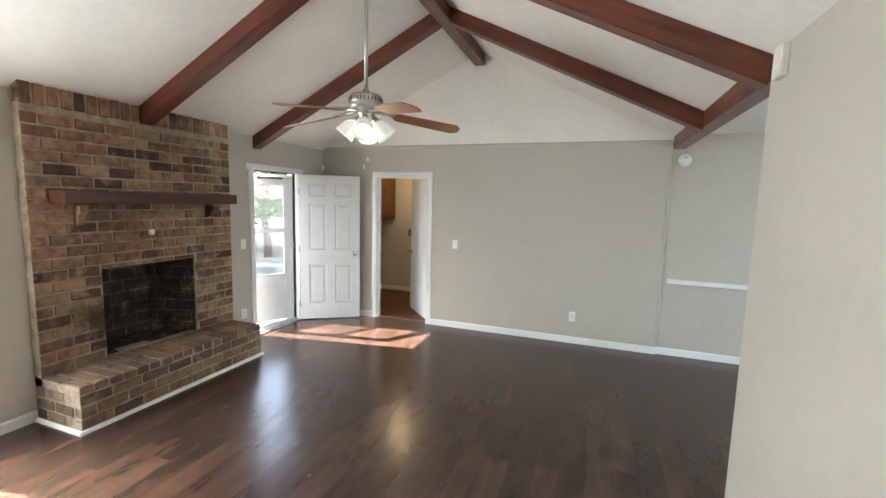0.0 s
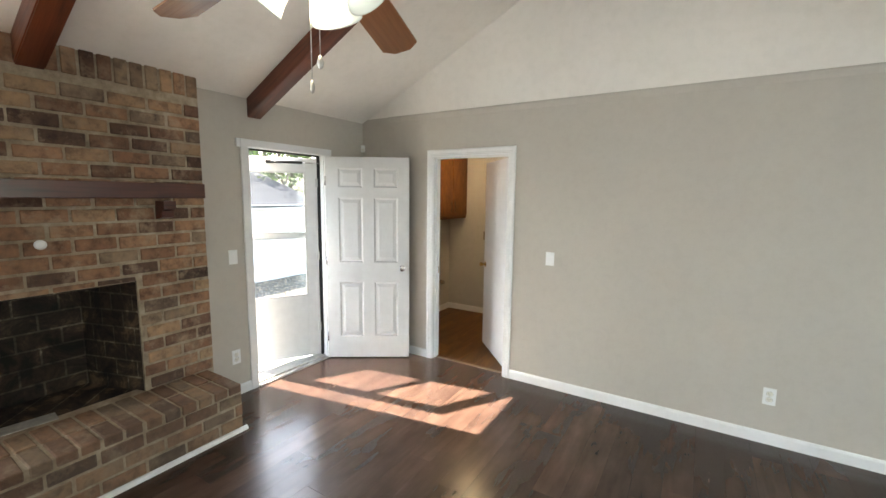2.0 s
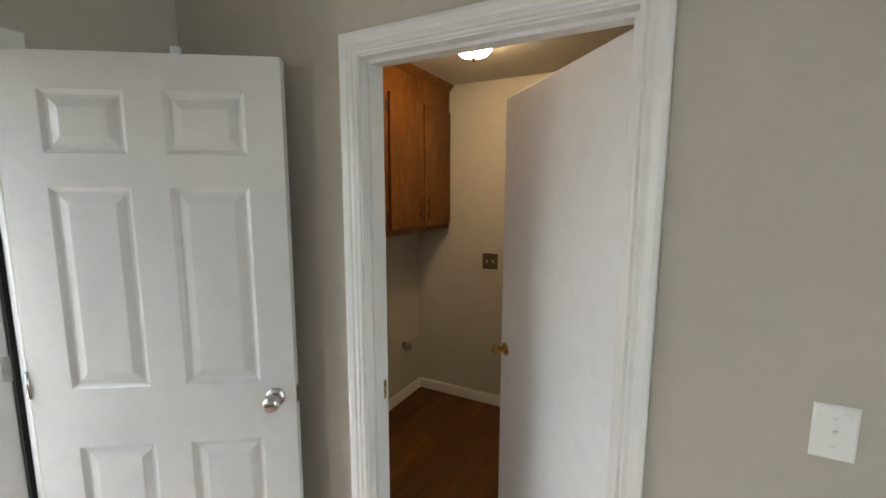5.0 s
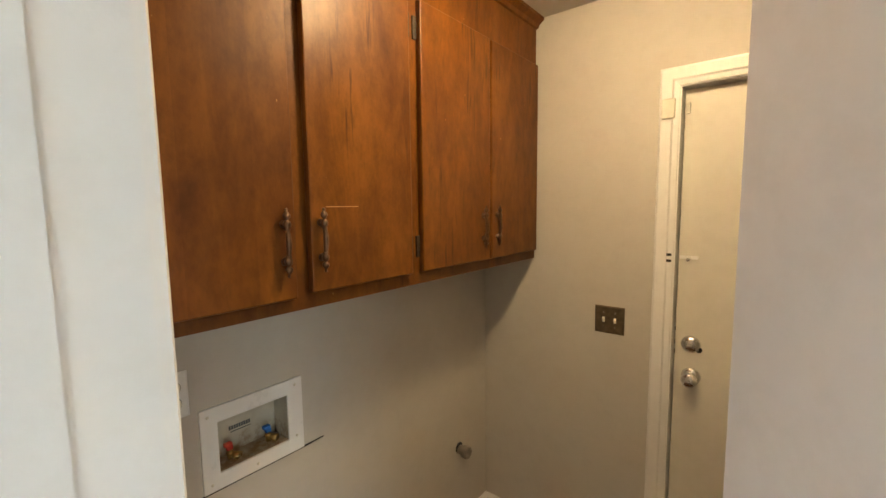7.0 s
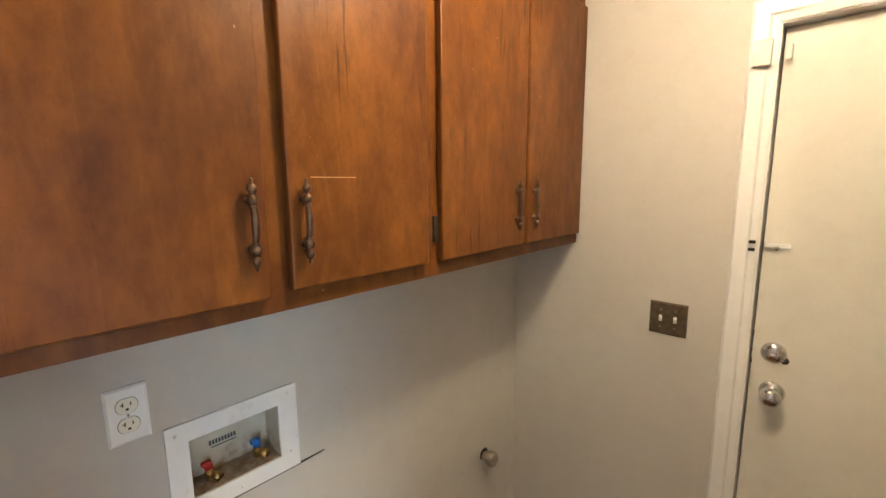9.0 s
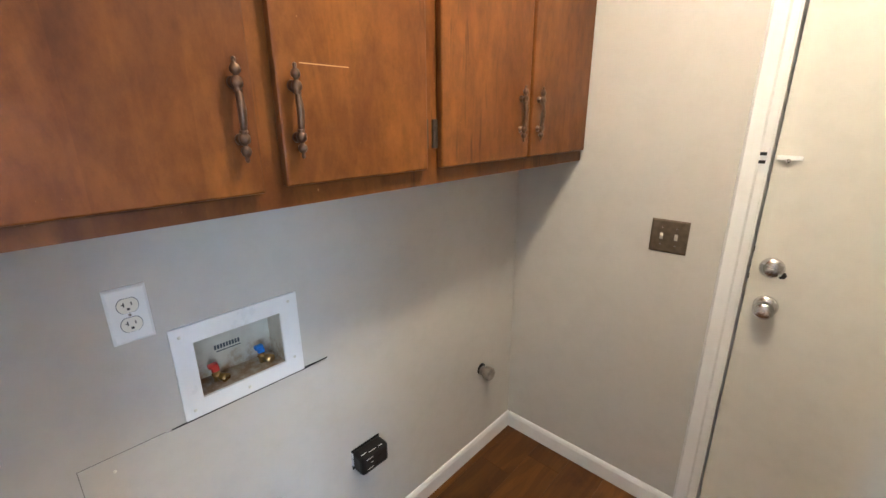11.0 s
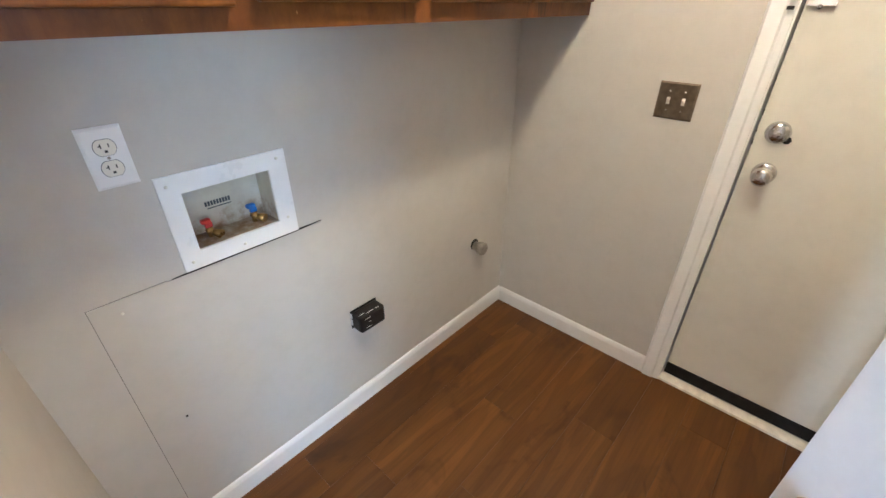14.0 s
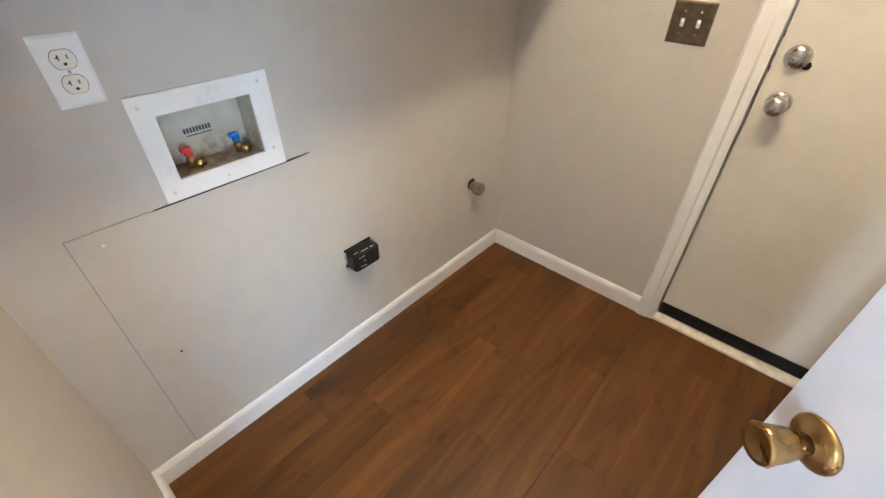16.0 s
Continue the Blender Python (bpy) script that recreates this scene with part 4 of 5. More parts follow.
def plate_bm(w, h):
    bm = bmesh.new()
    z = ((0, 0), (0.0, 0.003), (0.005, 0.006))
    rings = []
    for inset, d in z:
        rings.append([bm.verts.new((x, y, d)) for x, y in ((-w / 2 + inset, -h / 2 + inset), (w / 2 - inset, -h / 2 + inset), (w / 2 - inset, h / 2 - inset), (-w / 2 + inset, h / 2 - inset))])
    for a, b in zip(rings, rings[1:]):
        for i in range(4):
            bm.faces.new((a[i], a[(i + 1) % 4], b[(i + 1) % 4], b[i]))
    bm.faces.new(rings[-1])
    bm.faces.new(rings[0][::-1])
    return bm


def light_switch(at, face, gangs=1, mat=None, label="white plastic light switch plate"):
    mat = mat or WHITEP
    w = 0.072 + 0.046 * (gangs - 1)
    ob = thing("light_switch", Matrix.Translation(at) @ wall_turn(face), label, "light switch")
    part("plate", plate_bm(w, 0.115), mat, ob)
    for g in range(gangs):
        x = (g - (gangs - 1) / 2) * 0.046
        tg = bmesh.new()
        box(tg, x - 0.005, x + 0.005, -0.011, 0.011, 0.005, 0.007)
        box(tg, x - 0.0035, x + 0.0035, 0.0, 0.007, 0.007, 0.016, 0.001)
        part("toggle", tg, IVORY if mat is not WHITEP else WHITEP, ob)
        for y in (-0.030, 0.030):
            part("screw", lathe(((0, 0.006), (0.003, 0.006), (0.0025, 0.0075), (0, 0.0075)), 8, pose(x, y, 0)), CHROME if mat is not WHITEP else WHITEP, ob)
    return ob


def outlet(at, face, label="white plastic duplex wall outlet"):
    ob = thing("wall_outlet", Matrix.Translation(at) @ wall_turn(face), label, "outlet")
    part("plate", plate_bm(0.072, 0.118), WHITEP, ob)
    for y in (0.0205, -0.0205):
        bm = bmesh.new()
        pts = [(0.0180 * math.cos(a), y + max(-0.0150, min(0.0150, 0.0180 * math.sin(a)))) for a in [2 * math.pi * i / 24 for i in range(24)]]
        prism(bm, pts, 2, 0.0055, 0.0078)
        # dark ring round the receptacle: the gap's shade as a coloured shape
        rim = bmesh.new()
        prism(rim, [(x * 1.06, y + (q - y) * 1.06) for x, q in pts], 2, 0.0050, 0.0064)
        part("receptacle_gap_shade", rim, INK, ob, "dark ring put in for the shaded gap round the receptacle")
        rec = part("receptacle", bm, IVORY, ob, "ivory receptacle face")
        part("slots", boxes((-0.0075, -0.0055, y - 0.001, y + 0.008, 0.0076, 0.0084), (0.0055, 0.0075, y + 0.000, y + 0.007, 0.0076, 0.0084), (-0.0105, -0.0055, y + 0.0025, y + 0.0045, 0.0076, 0.0084), (-0.0025, 0.0025, y - 0.0095, y - 0.005, 0.0076, 0.0084)), DARK, rec)
    part("screw", lathe(((0, 0.006), (0.003, 0.006), (0.0025, 0.0078), (0, 0.0078)), 8), CHROME, ob)
    return ob


light_switch((2.098, 0, 1.142), "north")
outlet((3.650, 0, 0.337), "north")
light_switch((0, -1.528, 1.155), "east")
outlet((0, -1.545, 0.328), "east")
light_switch((0.646, LY, 1.114), "north", 2, PLATE_BR, "dark bronze double light switch plate with ivory toggles")
outlet((LX, 0.388, 1.131), "east")
tc = thing("alarm_detector", (0.024, -0.024, 2.15), "small white corner alarm detector", "sensor")
part("body", box(bmesh.new(), -0.020, 0.020, -0.016, 0.016, -0.035, 0.035, 0.006), WHITEP, tc, "", pose(0, 0, 0, 0, 0, 45))
part("lens", box(bmesh.new(), -0.013, 0.013, -0.0185, -0.015, -0.025, 0.0, 0.001), CREAM, tc, "", pose(0, 0, 0, 0, 0, 45))
sm = thing("smoke_detector", Matrix.Translation((4.735, 0.03, 2.235)) @ wall_turn("north"), "round white plastic smoke detector on the wall", "smoke detector")
part("base", lathe(((0, 0), (0.068, 0), (0.068, 0.010), (0, 0.010)), 32), WHITEP, sm)
part("cover", lathe(((0.062, 0.010), (0.064, 0.026), (0.052, 0.040), (0.02, 0.046), (0, 0.046)), 32), WHITEP, sm)
part("vent_slot", boxes((-0.02, 0.02, 0.02, 0.026, 0.0445, 0.0465)), DARK, sm)
ch = thing("door_chime", (RIGHT, -2.86, 2.40), "small cream plastic door chime box", "chime")
part("body", box(bmesh.new(), -0.035, 0, -0.05, 0.05, -0.075, 0.075, 0.006), CREAM, ch)
part("grille", boxes(*((-0.0365, -0.034, -0.03, 0.03, z, z + 0.004) for z in (-0.05, -0.035, -0.02))), IVORY, ch)

# ---- laundry room ----
cab = thing("upper_cabinet", (LX, 0.96, 1.36), "orange-brown stained wooden wall cabinet with four flat doors", "cabinet")
CM = Matrix.Translation((-LX, -0.96, -1.36))
CB0, CB1, CF = 0.118, LY - 0.002, 0.300
part("body", boxes((LX + 0.001, CF - 0.019, CB0, CB0 + 0.016, 1.375, 2.30), (LX + 0.001, CF - 0.019, CB1 - 0.016, CB1, 1.375, 2.30), (LX + 0.001, CF - 0.019, CB0 + 0.016, CB1 - 0.016, 1.375, 1.391), (LX + 0.001, LX + 0.01, CB0 + 0.016, CB1 - 0.016, 1.391, 2.30)), CAB, cab, "", CM)
part("face_frame", boxes((CF - 0.019, CF, CB0, CB1, 1.351, 1.408), (CF - 0.019, CF, CB0, CB1, 2.19, LTOP - 0.001), *((CF - 0.019, CF, a, b, 1.408, 2.19) for a, b in ((CB0, 0.218), (0.550, 0.625), (0.945, 1.025), (1.383, 1.412), (1.76, CB1)))), CAB, cab, "", CM)
crown = bmesh.new()
prism(crown, ((CF, LTOP - 0.001), (CF + 0.038, LTOP - 0.001), (CF + 0.036, LTOP - 0.012), (CF + 0.016, LTOP - 0.026), (CF + 0.010, LTOP - 0.040), (CF, LTOP - 0.042)), 1, CB0, CB1)
part("crown_moulding", crown, CAB, cab, "", CM)


def pull_bm():
    """A turned bar pull: bowed grip, a bead over each post, a drop finial at each end."""
    bm = tube([(0.015 + 0.005 * math.cos(math.pi * k / 8), 0, 0.034 * k / 4) for k in range(-4, 5)], [0.0042 + 0.0022 * math.cos(math.pi * k / 8) for k in range(-4, 5)], 12)
    end = ((0, 0.078), (0.003, 0.076), (0.0036, 0.073), (0.0024, 0.069), (0.0060, 0.066), (0.0082, 0.061), (0.0074, 0.056), (0.0034, 0.052), (0.0034, 0.050), (0.0070, 0.048), (0.0090, 0.042), (0.0082, 0.036), (0.0046, 0.033), (0.0068, 0.031), (0.0060, 0.028), (0, 0.028))
    for s in (1, -1):
        for piece in (lathe(end, 14, pose(0.015, 0, 0) @ pose(0, 0, 0, 0 if s > 0 else 180, 0, 0)),
                      lathe(((0, 0), (0.0095, 0), (0.0090, 0.003), (0.005, 0.006), (0.0045, 0.015), (0, 0.015)), 12, pose(0, 0, s * 0.042, 0, 90, 0))):
            me = bpy.data.meshes.new("turning")
            piece.to_mesh(me)
            piece.free()
            bm.from_mesh(me)
            bpy.data.meshes.remove(me)
    return bm


pull_mesh = None
for y0, y1, hy, hinge_y in ((0.200, 0.571, 0.549, 0.200), (0.610, 0.961, 0.646, 0.961), (1.009, 1.391, 1.350, 1.009), (1.404, 1.782, 1.447, 1.782)):
    dr = part("door", box(bmesh.new(), CF + 0.001, CF + 0.020, y0, y1, 1.384 if y0 < 0.3 else 1.390, 2.200, 0.004), CAB, cab, "", CM)
    if pull_mesh is None:
        pull_mesh = mesh_of("handle", pull_bm(), BRONZE)
    h = new("handle", pull_mesh)
    h.parent = dr
    h.matrix_local = Matrix.Translation((CF + 0.020 - LX, hy - 0.968, 1.516 - 1.36))
    tagged(h, "turned antique bronze bar pull")
    s = -1 if hinge_y == y0 else 1
    for z in (1.470, 2.12):
        part("hinge", boxes((CF - 0.001, CF + 0.006, hinge_y + s * 0.002 - 0.002, hinge_y + s * 0.014 + 0.002, z - 0.033, z + 0.033) if s > 0 else (CF - 0.001, CF + 0.006, hinge_y - 0.016, hinge_y, z - 0.033, z + 0.033), bevel=0.001), HINGE, dr, "dark bronze hinge", CM)

part("scratch", boxes((CF + 0.0199, CF + 0.0204, 0.655, 0.755, 1.5945, 1.5962)), plain("bare_wood", (0.50, 0.30, 0.13), 0.7), dr, "pale scratch in the varnish", CM)
wb = thing("washer_outlet_box", (LX, 0.589, 0.954), "white recessed washing machine valve box, stained inside", "valve box")
WM = Matrix.Translation((-LX, -0.589, -0.954))
part("frame", boxes((LX, LX + 0.006, 0.443, 0.486, 0.838, 1.070), (LX, LX + 0.006, 0.691, 0.740, 0.838, 1.070), (LX, LX + 0.006, 0.486, 0.691, 0.838, 0.882), (LX, LX + 0.006, 0.486, 0.691, 1.026, 1.070)), WHITEP, wb, "", WM)
part("recess_back", boxes((-0.050, -0.046, 0.484, 0.693, 0.880, 1.028)), BOXPL, wb, "yellowed stained plastic recess", WM)
for row in ((-0.046, LX, 0.4835, 0.487, 0.880, 1.028), (-0.046, LX, 0.690, 0.6935, 0.880, 1.028), (-0.046, LX, 0.487, 0.690, 0.8795, 0.883), (-0.046, LX, 0.487, 0.690, 1.025, 1.0285)):
    part("recess_side", boxes(row), BOXPL, wb, "", WM)
for y, z in ((0.462, 1.048), (0.716, 1.050), (0.464, 0.858), (0.716, 0.886), (0.59, 0.856)):
    part("screw", lathe(((0, 0), (0.004, 0), (0.0035, 0.002), (0, 0.002)), 10, pose(LX + 0.006, y, z, 0, 90, 0)), CREAM, wb, "", WM)
for k in range(9):
    part("print_mark", boxes((-0.046, -0.0452, 0.548 + k * 0.0072, 0.5532 + k * 0.0072, 0.947, 0.959)), INK, wb, "unreadable blue-grey print bar", WM)
part("print_line", boxes((-0.046, -0.0452, 0.552, 0.612, 0.9395, 0.942)), INK, wb, "unreadable blue-grey print bar", WM)
for y, mat, z in ((0.533, RED, 0.912), (0.648, BLUE, 0.914)):
    v = part("valve", tube(((-0.012, y, 0.884), (-0.012, y, z - 0.004)), 0.0085, 12), BRASS, wb, "brass hose valve", WM)
    part("spout", tube(((-0.012, y + 0.004, z - 0.018), (0.010, y + 0.018, z - 0.022)), (0.009, 0.0115), 12), BRASS, v, "", WM)
    part("valve_handle", box(box(bmesh.new(), -0.018, -0.006, y - 0.009, y + 0.009, z - 0.004, z + 0.010, 0.003), -0.020, -0.004, y - 0.016, y + 0.007, z + 0.008, z + 0.020, 0.004), mat, v, "coloured plastic lever", WM)
    part("bonnet", lathe(((0, 0), (0.011, 0), (0.011, 0.006), (0.008, 0.008), (0.008, 0.012), (0, 0.012)), 6, pose(-0.012, y, z - 0.016)), BRASS, v, "", WM)

SEAM = plain("open_seam", (0.21, 0.20, 0.185), 0.9)
structure("wall_patch_panel", boxes((LX, LX + 0.0035, 0.246, 0.812, 0.080, 0.834)), WALL_L, "greige painted patch panel with thin seams", "wall panel")
structure("wall_patch_seam", boxes((LX, LX + 0.001, 0.2445, 0.2460, 0.080, 0.836), (LX, LX + 0.0012, 0.246, 0.40, 0.834, 0.8352)), SEAM, "thin grey seam along the wall patch", "seam")
gap = bmesh.new()
prism(gap, ((0.40, 0.8335), (0.45, 0.8330), (0.60, 0.8335), (0.74, 0.8340), (0.760, 0.8350), (0.785, 0.8368), (0.815, 0.8385), (0.785, 0.8380), (0.765, 0.8385), (0.742, 0.8385), (0.60, 0.8368), (0.45, 0.8358)), 0, LX, LX + 0.0042)
structure("wall_patch_gap", gap, DARK, "dark open crack under the valve box", "seam")
for y, z in ((0.30, 0.80), (0.326, 0.433)):
    solo("screw_head", lathe(((0, 0), (0.0035, 0), (0.003, 0.0015), (0, 0.0015)), 10, pose(0, 0, 0, 0, 90, 0)), CREAM if z > 0.6 else DARK, (LX + 0.0035, y, z), "tiny screw head in the wall patch", "screw", "screws in the wall patch")
dryer = thing("dryer_outlet", (LX, 0.925, 0.425), "black surface-mounted dryer power outlet with paint smears", "outlet")
part("housing", box(bmesh.new(), 0, 0.058, -0.056, 0.056, -0.040, 0.034, 0.013, 3), BLACK, dryer)
part("back_plate", box(bmesh.new(), 0, 0.004, -0.0572, 0.0572, -0.0412, 0.0352, 0.0015), BLACK, dryer)
part("slots", boxes((0.0575, 0.0588, -0.02, -0.004, 0.006, 0.010), (0.0575, 0.0588, 0.006, 0.022, 0.006, 0.010), (0.0575, 0.0588, -0.006, 0.006, -0.018, -0.013)), DARK, dryer)
drnd = random.Random(8)
for y, x, long in ((-0.046, 0.040, 0.020), (-0.020, 0.046, 0.030), (0.018, 0.047, 0.016)):
    part("paint_smear", box(bmesh.new(), x, x + 0.0025, y, y + long, 0.0335, 0.0343, 0.0003, 1), TRIM, dryer, "white paint smear")
for z0, z1 in ((-0.022, 0.004), (0.008, 0.028)):
    part("paint_smear", box(bmesh.new(), 0.002, 0.010, -0.0585, -0.0555, z0, z1, 0.001, 1), TRIM, dryer, "white paint smear")
for z in (-0.020, 0.000, 0.018):
    part("paint_smear", box(bmesh.new(), 0.0575, 0.0585, -0.040 + 0.02 * drnd.random(), -0.012, z, z + 0.0025, 0.0004, 1), CREAM, dryer, "pale scuff mark")
gas = thing("gas_pipe_stub", (LX, 1.570, 0.425), "short capped grey steel gas pipe stub", "pipe")
part("pipe", lathe(((0, 0), (0.021, 0), (0.021, 0.040), (0, 0.040)), 20, pose(0, 0, 0, 0, 90, 0)), GALV, gas)
part("cap", lathe(((0, 0.022), (0.028, 0.022), (0.030, 0.027), (0.030, 0.052), (0.026, 0.056), (0.018, 0.050), (0, 0.049)), 8, pose(0, 0, 0, 0, 90, 0)), GALV, gas)
part("wall_hole", lathe(((0, 0), (0.027, 0), (0.027, 0.0012), (0, 0.0012)), 9, pose(0, -0.004, 0.010, 0, 90, 0)), DARK, gas, "dark ragged hole in the wall")
dome = thing("ceiling_light", (0.85, 1.00, LTOP), "flush ceiling light with warm lit glass dome", "ceiling light")
part("pan", lathe(((0, 0), (0.108, 0), (0.112, -0.010), (0.104, -0.017), (0, -0.017)), 36), BRONZE, dome)
part("dome", lathe(((0.098, -0.016), (0.100, -0.030), (0.092, -0.060), (0.068, -0.084), (0.03, -0.096), (0, -0.098)), 36), DOME_LIT, dome, "frosted lit glass dome")
part("finial", lathe(((0, -0.095), (0.010, -0.097), (0.012, -0.102), (0.006, -0.107), (0.008, -0.114), (0, -0.119)), 16), BRONZE, dome)

# ---- the yard beyond the back door ----
def yard_mat():
    m, t, b = nodes_of("dry_grass_and_leaves")
    v = place(t)
    c = ramp(t, noise_of(t, v, 6, 8, 0.75), [(0.3, (0.02, 0.019, 0.014)), (0.48, (0.042, 0.040, 0.031)), (0.62, (0.08, 0.075, 0.06)), (0.75, (0.15, 0.145, 0.125))])
    g = ramp(t, noise_of(t, v, 0.7, 4), [(0.42, (0.92, 0.97, 0.8)), (0.62, (1, 1, 1))])
    t.links.new(mix(t, 1.0, c, g, "MULTIPLY"), b.inputs["Base Color"])
    b.inputs["Roughness"].default_value = 0.95
    bump(t, b, noise_of(t, v, 25, 6, 0.8), 0.9, 0.05)
    return m


def leaf_mat(name, a, b2):
    m, t, b = nodes_of(name)
    g = t.nodes.new("ShaderNodeNewGeometry")
    c = ramp(t, g.outputs["Random Per Island"], [(0.0, a), (0.6, b2), (1.0, tuple(min(1, q * 1.6) for q in b2))])
    t.links.new(c, b.inputs["Base Color"])
    b.inputs["Roughness"].default_value = 0.6
    b.inputs["Transmission Weight"].default_value = 0.0
    return m


GROUND = yard_mat()
BARK = plain("tree_bark", (0.10, 0.075, 0.055), 0.9, 0, 0.4, 12, 0.9)
LEAF = leaf_mat("tree_leaves", (0.03, 0.06, 0.015), (0.10, 0.14, 0.035))
SIDING = paint("shed_white_siding", (0.52, 0.51, 0.48), 0.7, 0.3, 0.06)
SHEDDOOR = wood("shed_brown_door", (0.10, 0.055, 0.035), (0.22, 0.13, 0.09), 2, 0.7, 1.0, 0, False)
SHEDTRIM = wood("shed_brown_trim", (0.15, 0.07, 0.04), (0.26, 0.13, 0.075), 2, 0.6, 1.0, 0, False)

gb = bmesh.new()
rows_x = [-400, -60, -20, -9, -7, -5, -3, -1.5, -0.4, 60, 400]
rows_y = [-400, -40, -12, -6, -3, -1, 1, 3, 6, 12, 40, 400]


def ground_z(x):
    return -0.76 if x < -7 else (-0.76 + 0.58 * (x + 7) / 6.6 if x < -0.4 else -0.18)


grid = [[gb.verts.new((x, y, ground_z(x))) for y in rows_y] for x in rows_x]
for i in range(len(rows_x) - 1):
    for j in range(len(rows_y) - 1):
        gb.faces.new((grid[i][j], grid[i + 1][j], grid[i + 1][j + 1], grid[i][j + 1]))
structure("ground", gb, GROUND, "patchy dry grass and leaf litter yard", "ground")
litter_rnd = random.Random(21)
lv, lf = [], []
for k in range(5200):
    x, y = litter_rnd.uniform(-6.9, -1.35), litter_rnd.uniform(-3.2, 4.6)
    if litter_rnd.random() < 0.5 * noise.noise(Vector((x * 0.9, y * 0.9, 5))) + 0.28:
        continue
    a, s, tip = litter_rnd.uniform(0, 6.283), litter_rnd.uniform(0.02, 0.045), litter_rnd.uniform(0.004, 0.022)
    u, w = Vector((math.cos(a), math.sin(a), 0)), Vector((-math.sin(a), math.cos(a), 0))
    p = Vector((x, y, ground_z(x) + 0.006))
    n0 = len(lv)
    lv += [tuple(p - u * s), tuple(p + w * s * 0.5 + Vector((0, 0, tip))), tuple(p + u * s), tuple(p - w * s * 0.5 + Vector((0, 0, tip * 0.4)))]
    lf.append((n0, n0 + 1, n0 + 2, n0 + 3))
litter = bpy.data.meshes.new("fallen_leaves")
litter.from_pydata(lv, [], lf)
litter.materials.append(leaf_mat("fallen_leaf", (0.10, 0.07, 0.04), (0.22, 0.17, 0.11)))
tagged(new("fallen_leaves", litter), "dry brown leaves scattered over the grass", "leaves", "", "stuff")
structure("step_slab", boxes((-1.3, -0.2, -1.7, -0.2, -0.4, -0.035), bevel=0.01), plain("concrete_step", (0.30, 0.285, 0.26), 0.9, 0, 0.2, 10, 0.6), "pale concrete back step", "step")

shed = thing("garden_shed", (-8.5, 2.5, -0.76), "white shed with brown door and grey shingle roof", "shed")
SM = Matrix.Translation((8.5, -2.5, 0.76))
part("wall", boxes((-10.0, -7.02, -2.0, 5.4, -0.8, 1.42)), SIDING, shed, "", SM)
for k in range(13):
    part("siding_board", boxes((-7.022, -7.0 - 0.004, -2.0, 1.39, -0.72 + k * 0.165, -0.72 + k * 0.165 + 0.158)), SIDING, shed, "", SM)
    part("siding_board", boxes((-7.022, -7.0 - 0.004, 2.43, 5.4, -0.72 + k * 0.165, -0.72 + k * 0.165 + 0.158)), SIDING, shed, "", SM)
sd = part("door", boxes((-7.03, -6.985, 1.47, 2.35, -0.74, 1.07)), SHEDDOOR, shed, "weathered brown plank door", SM)
part("door_frame", boxes((-7.03, -6.97, 1.39, 1.47, -0.74, 1.16), (-7.03, -6.97, 2.35, 2.43, -0.74, 1.16), (-7.03, -6.97, 1.47, 2.35, 1.07, 1.16)), SHEDTRIM, sd, "", SM)
part("fascia", boxes((-6.80, -6.77, -2.3, 5.65, 1.24, 1.36)), SIDING, shed, "", SM)
rb = bmesh.new()
prism(rb, ((-6.76, 1.33), (-10.2, 2.43), (-13.6, 1.33), (-13.6, 1.28), (-10.2, 2.37), (-6.76, 1.28)), 1, -2.3, 5.65)
SHINGLE = plain("grey_asphalt_shingle", (0.024, 0.026, 0.031), 0.95, 0, 0.4, 9, 0.3)
SHINGLE.node_tree.nodes["Principled BSDF"].inputs["Specular IOR Level"].default_value = 0.1
roof = part("roof", rb, SHINGLE, shed, "grey asphalt shingle roof", SM)
shm = mesh_of("shingle_course", boxes((-0.006, 0.19, -3.97, 3.97, 0.0, 0.012)), SHINGLE)
for k in range(18):
    o = new("shingle_course", shm)
    o.parent = roof
    f = k / 18
    o.matrix_local = Matrix.Translation((-6.76 + 8.5 - f * 3.44 - 0.02, 1.675 - 2.5, 1.335 + 0.76 + f * 1.1)) @ pose(0, 0, 0, 0, 180 + 17.7, 0) @ pose(0, 0, -0.010)


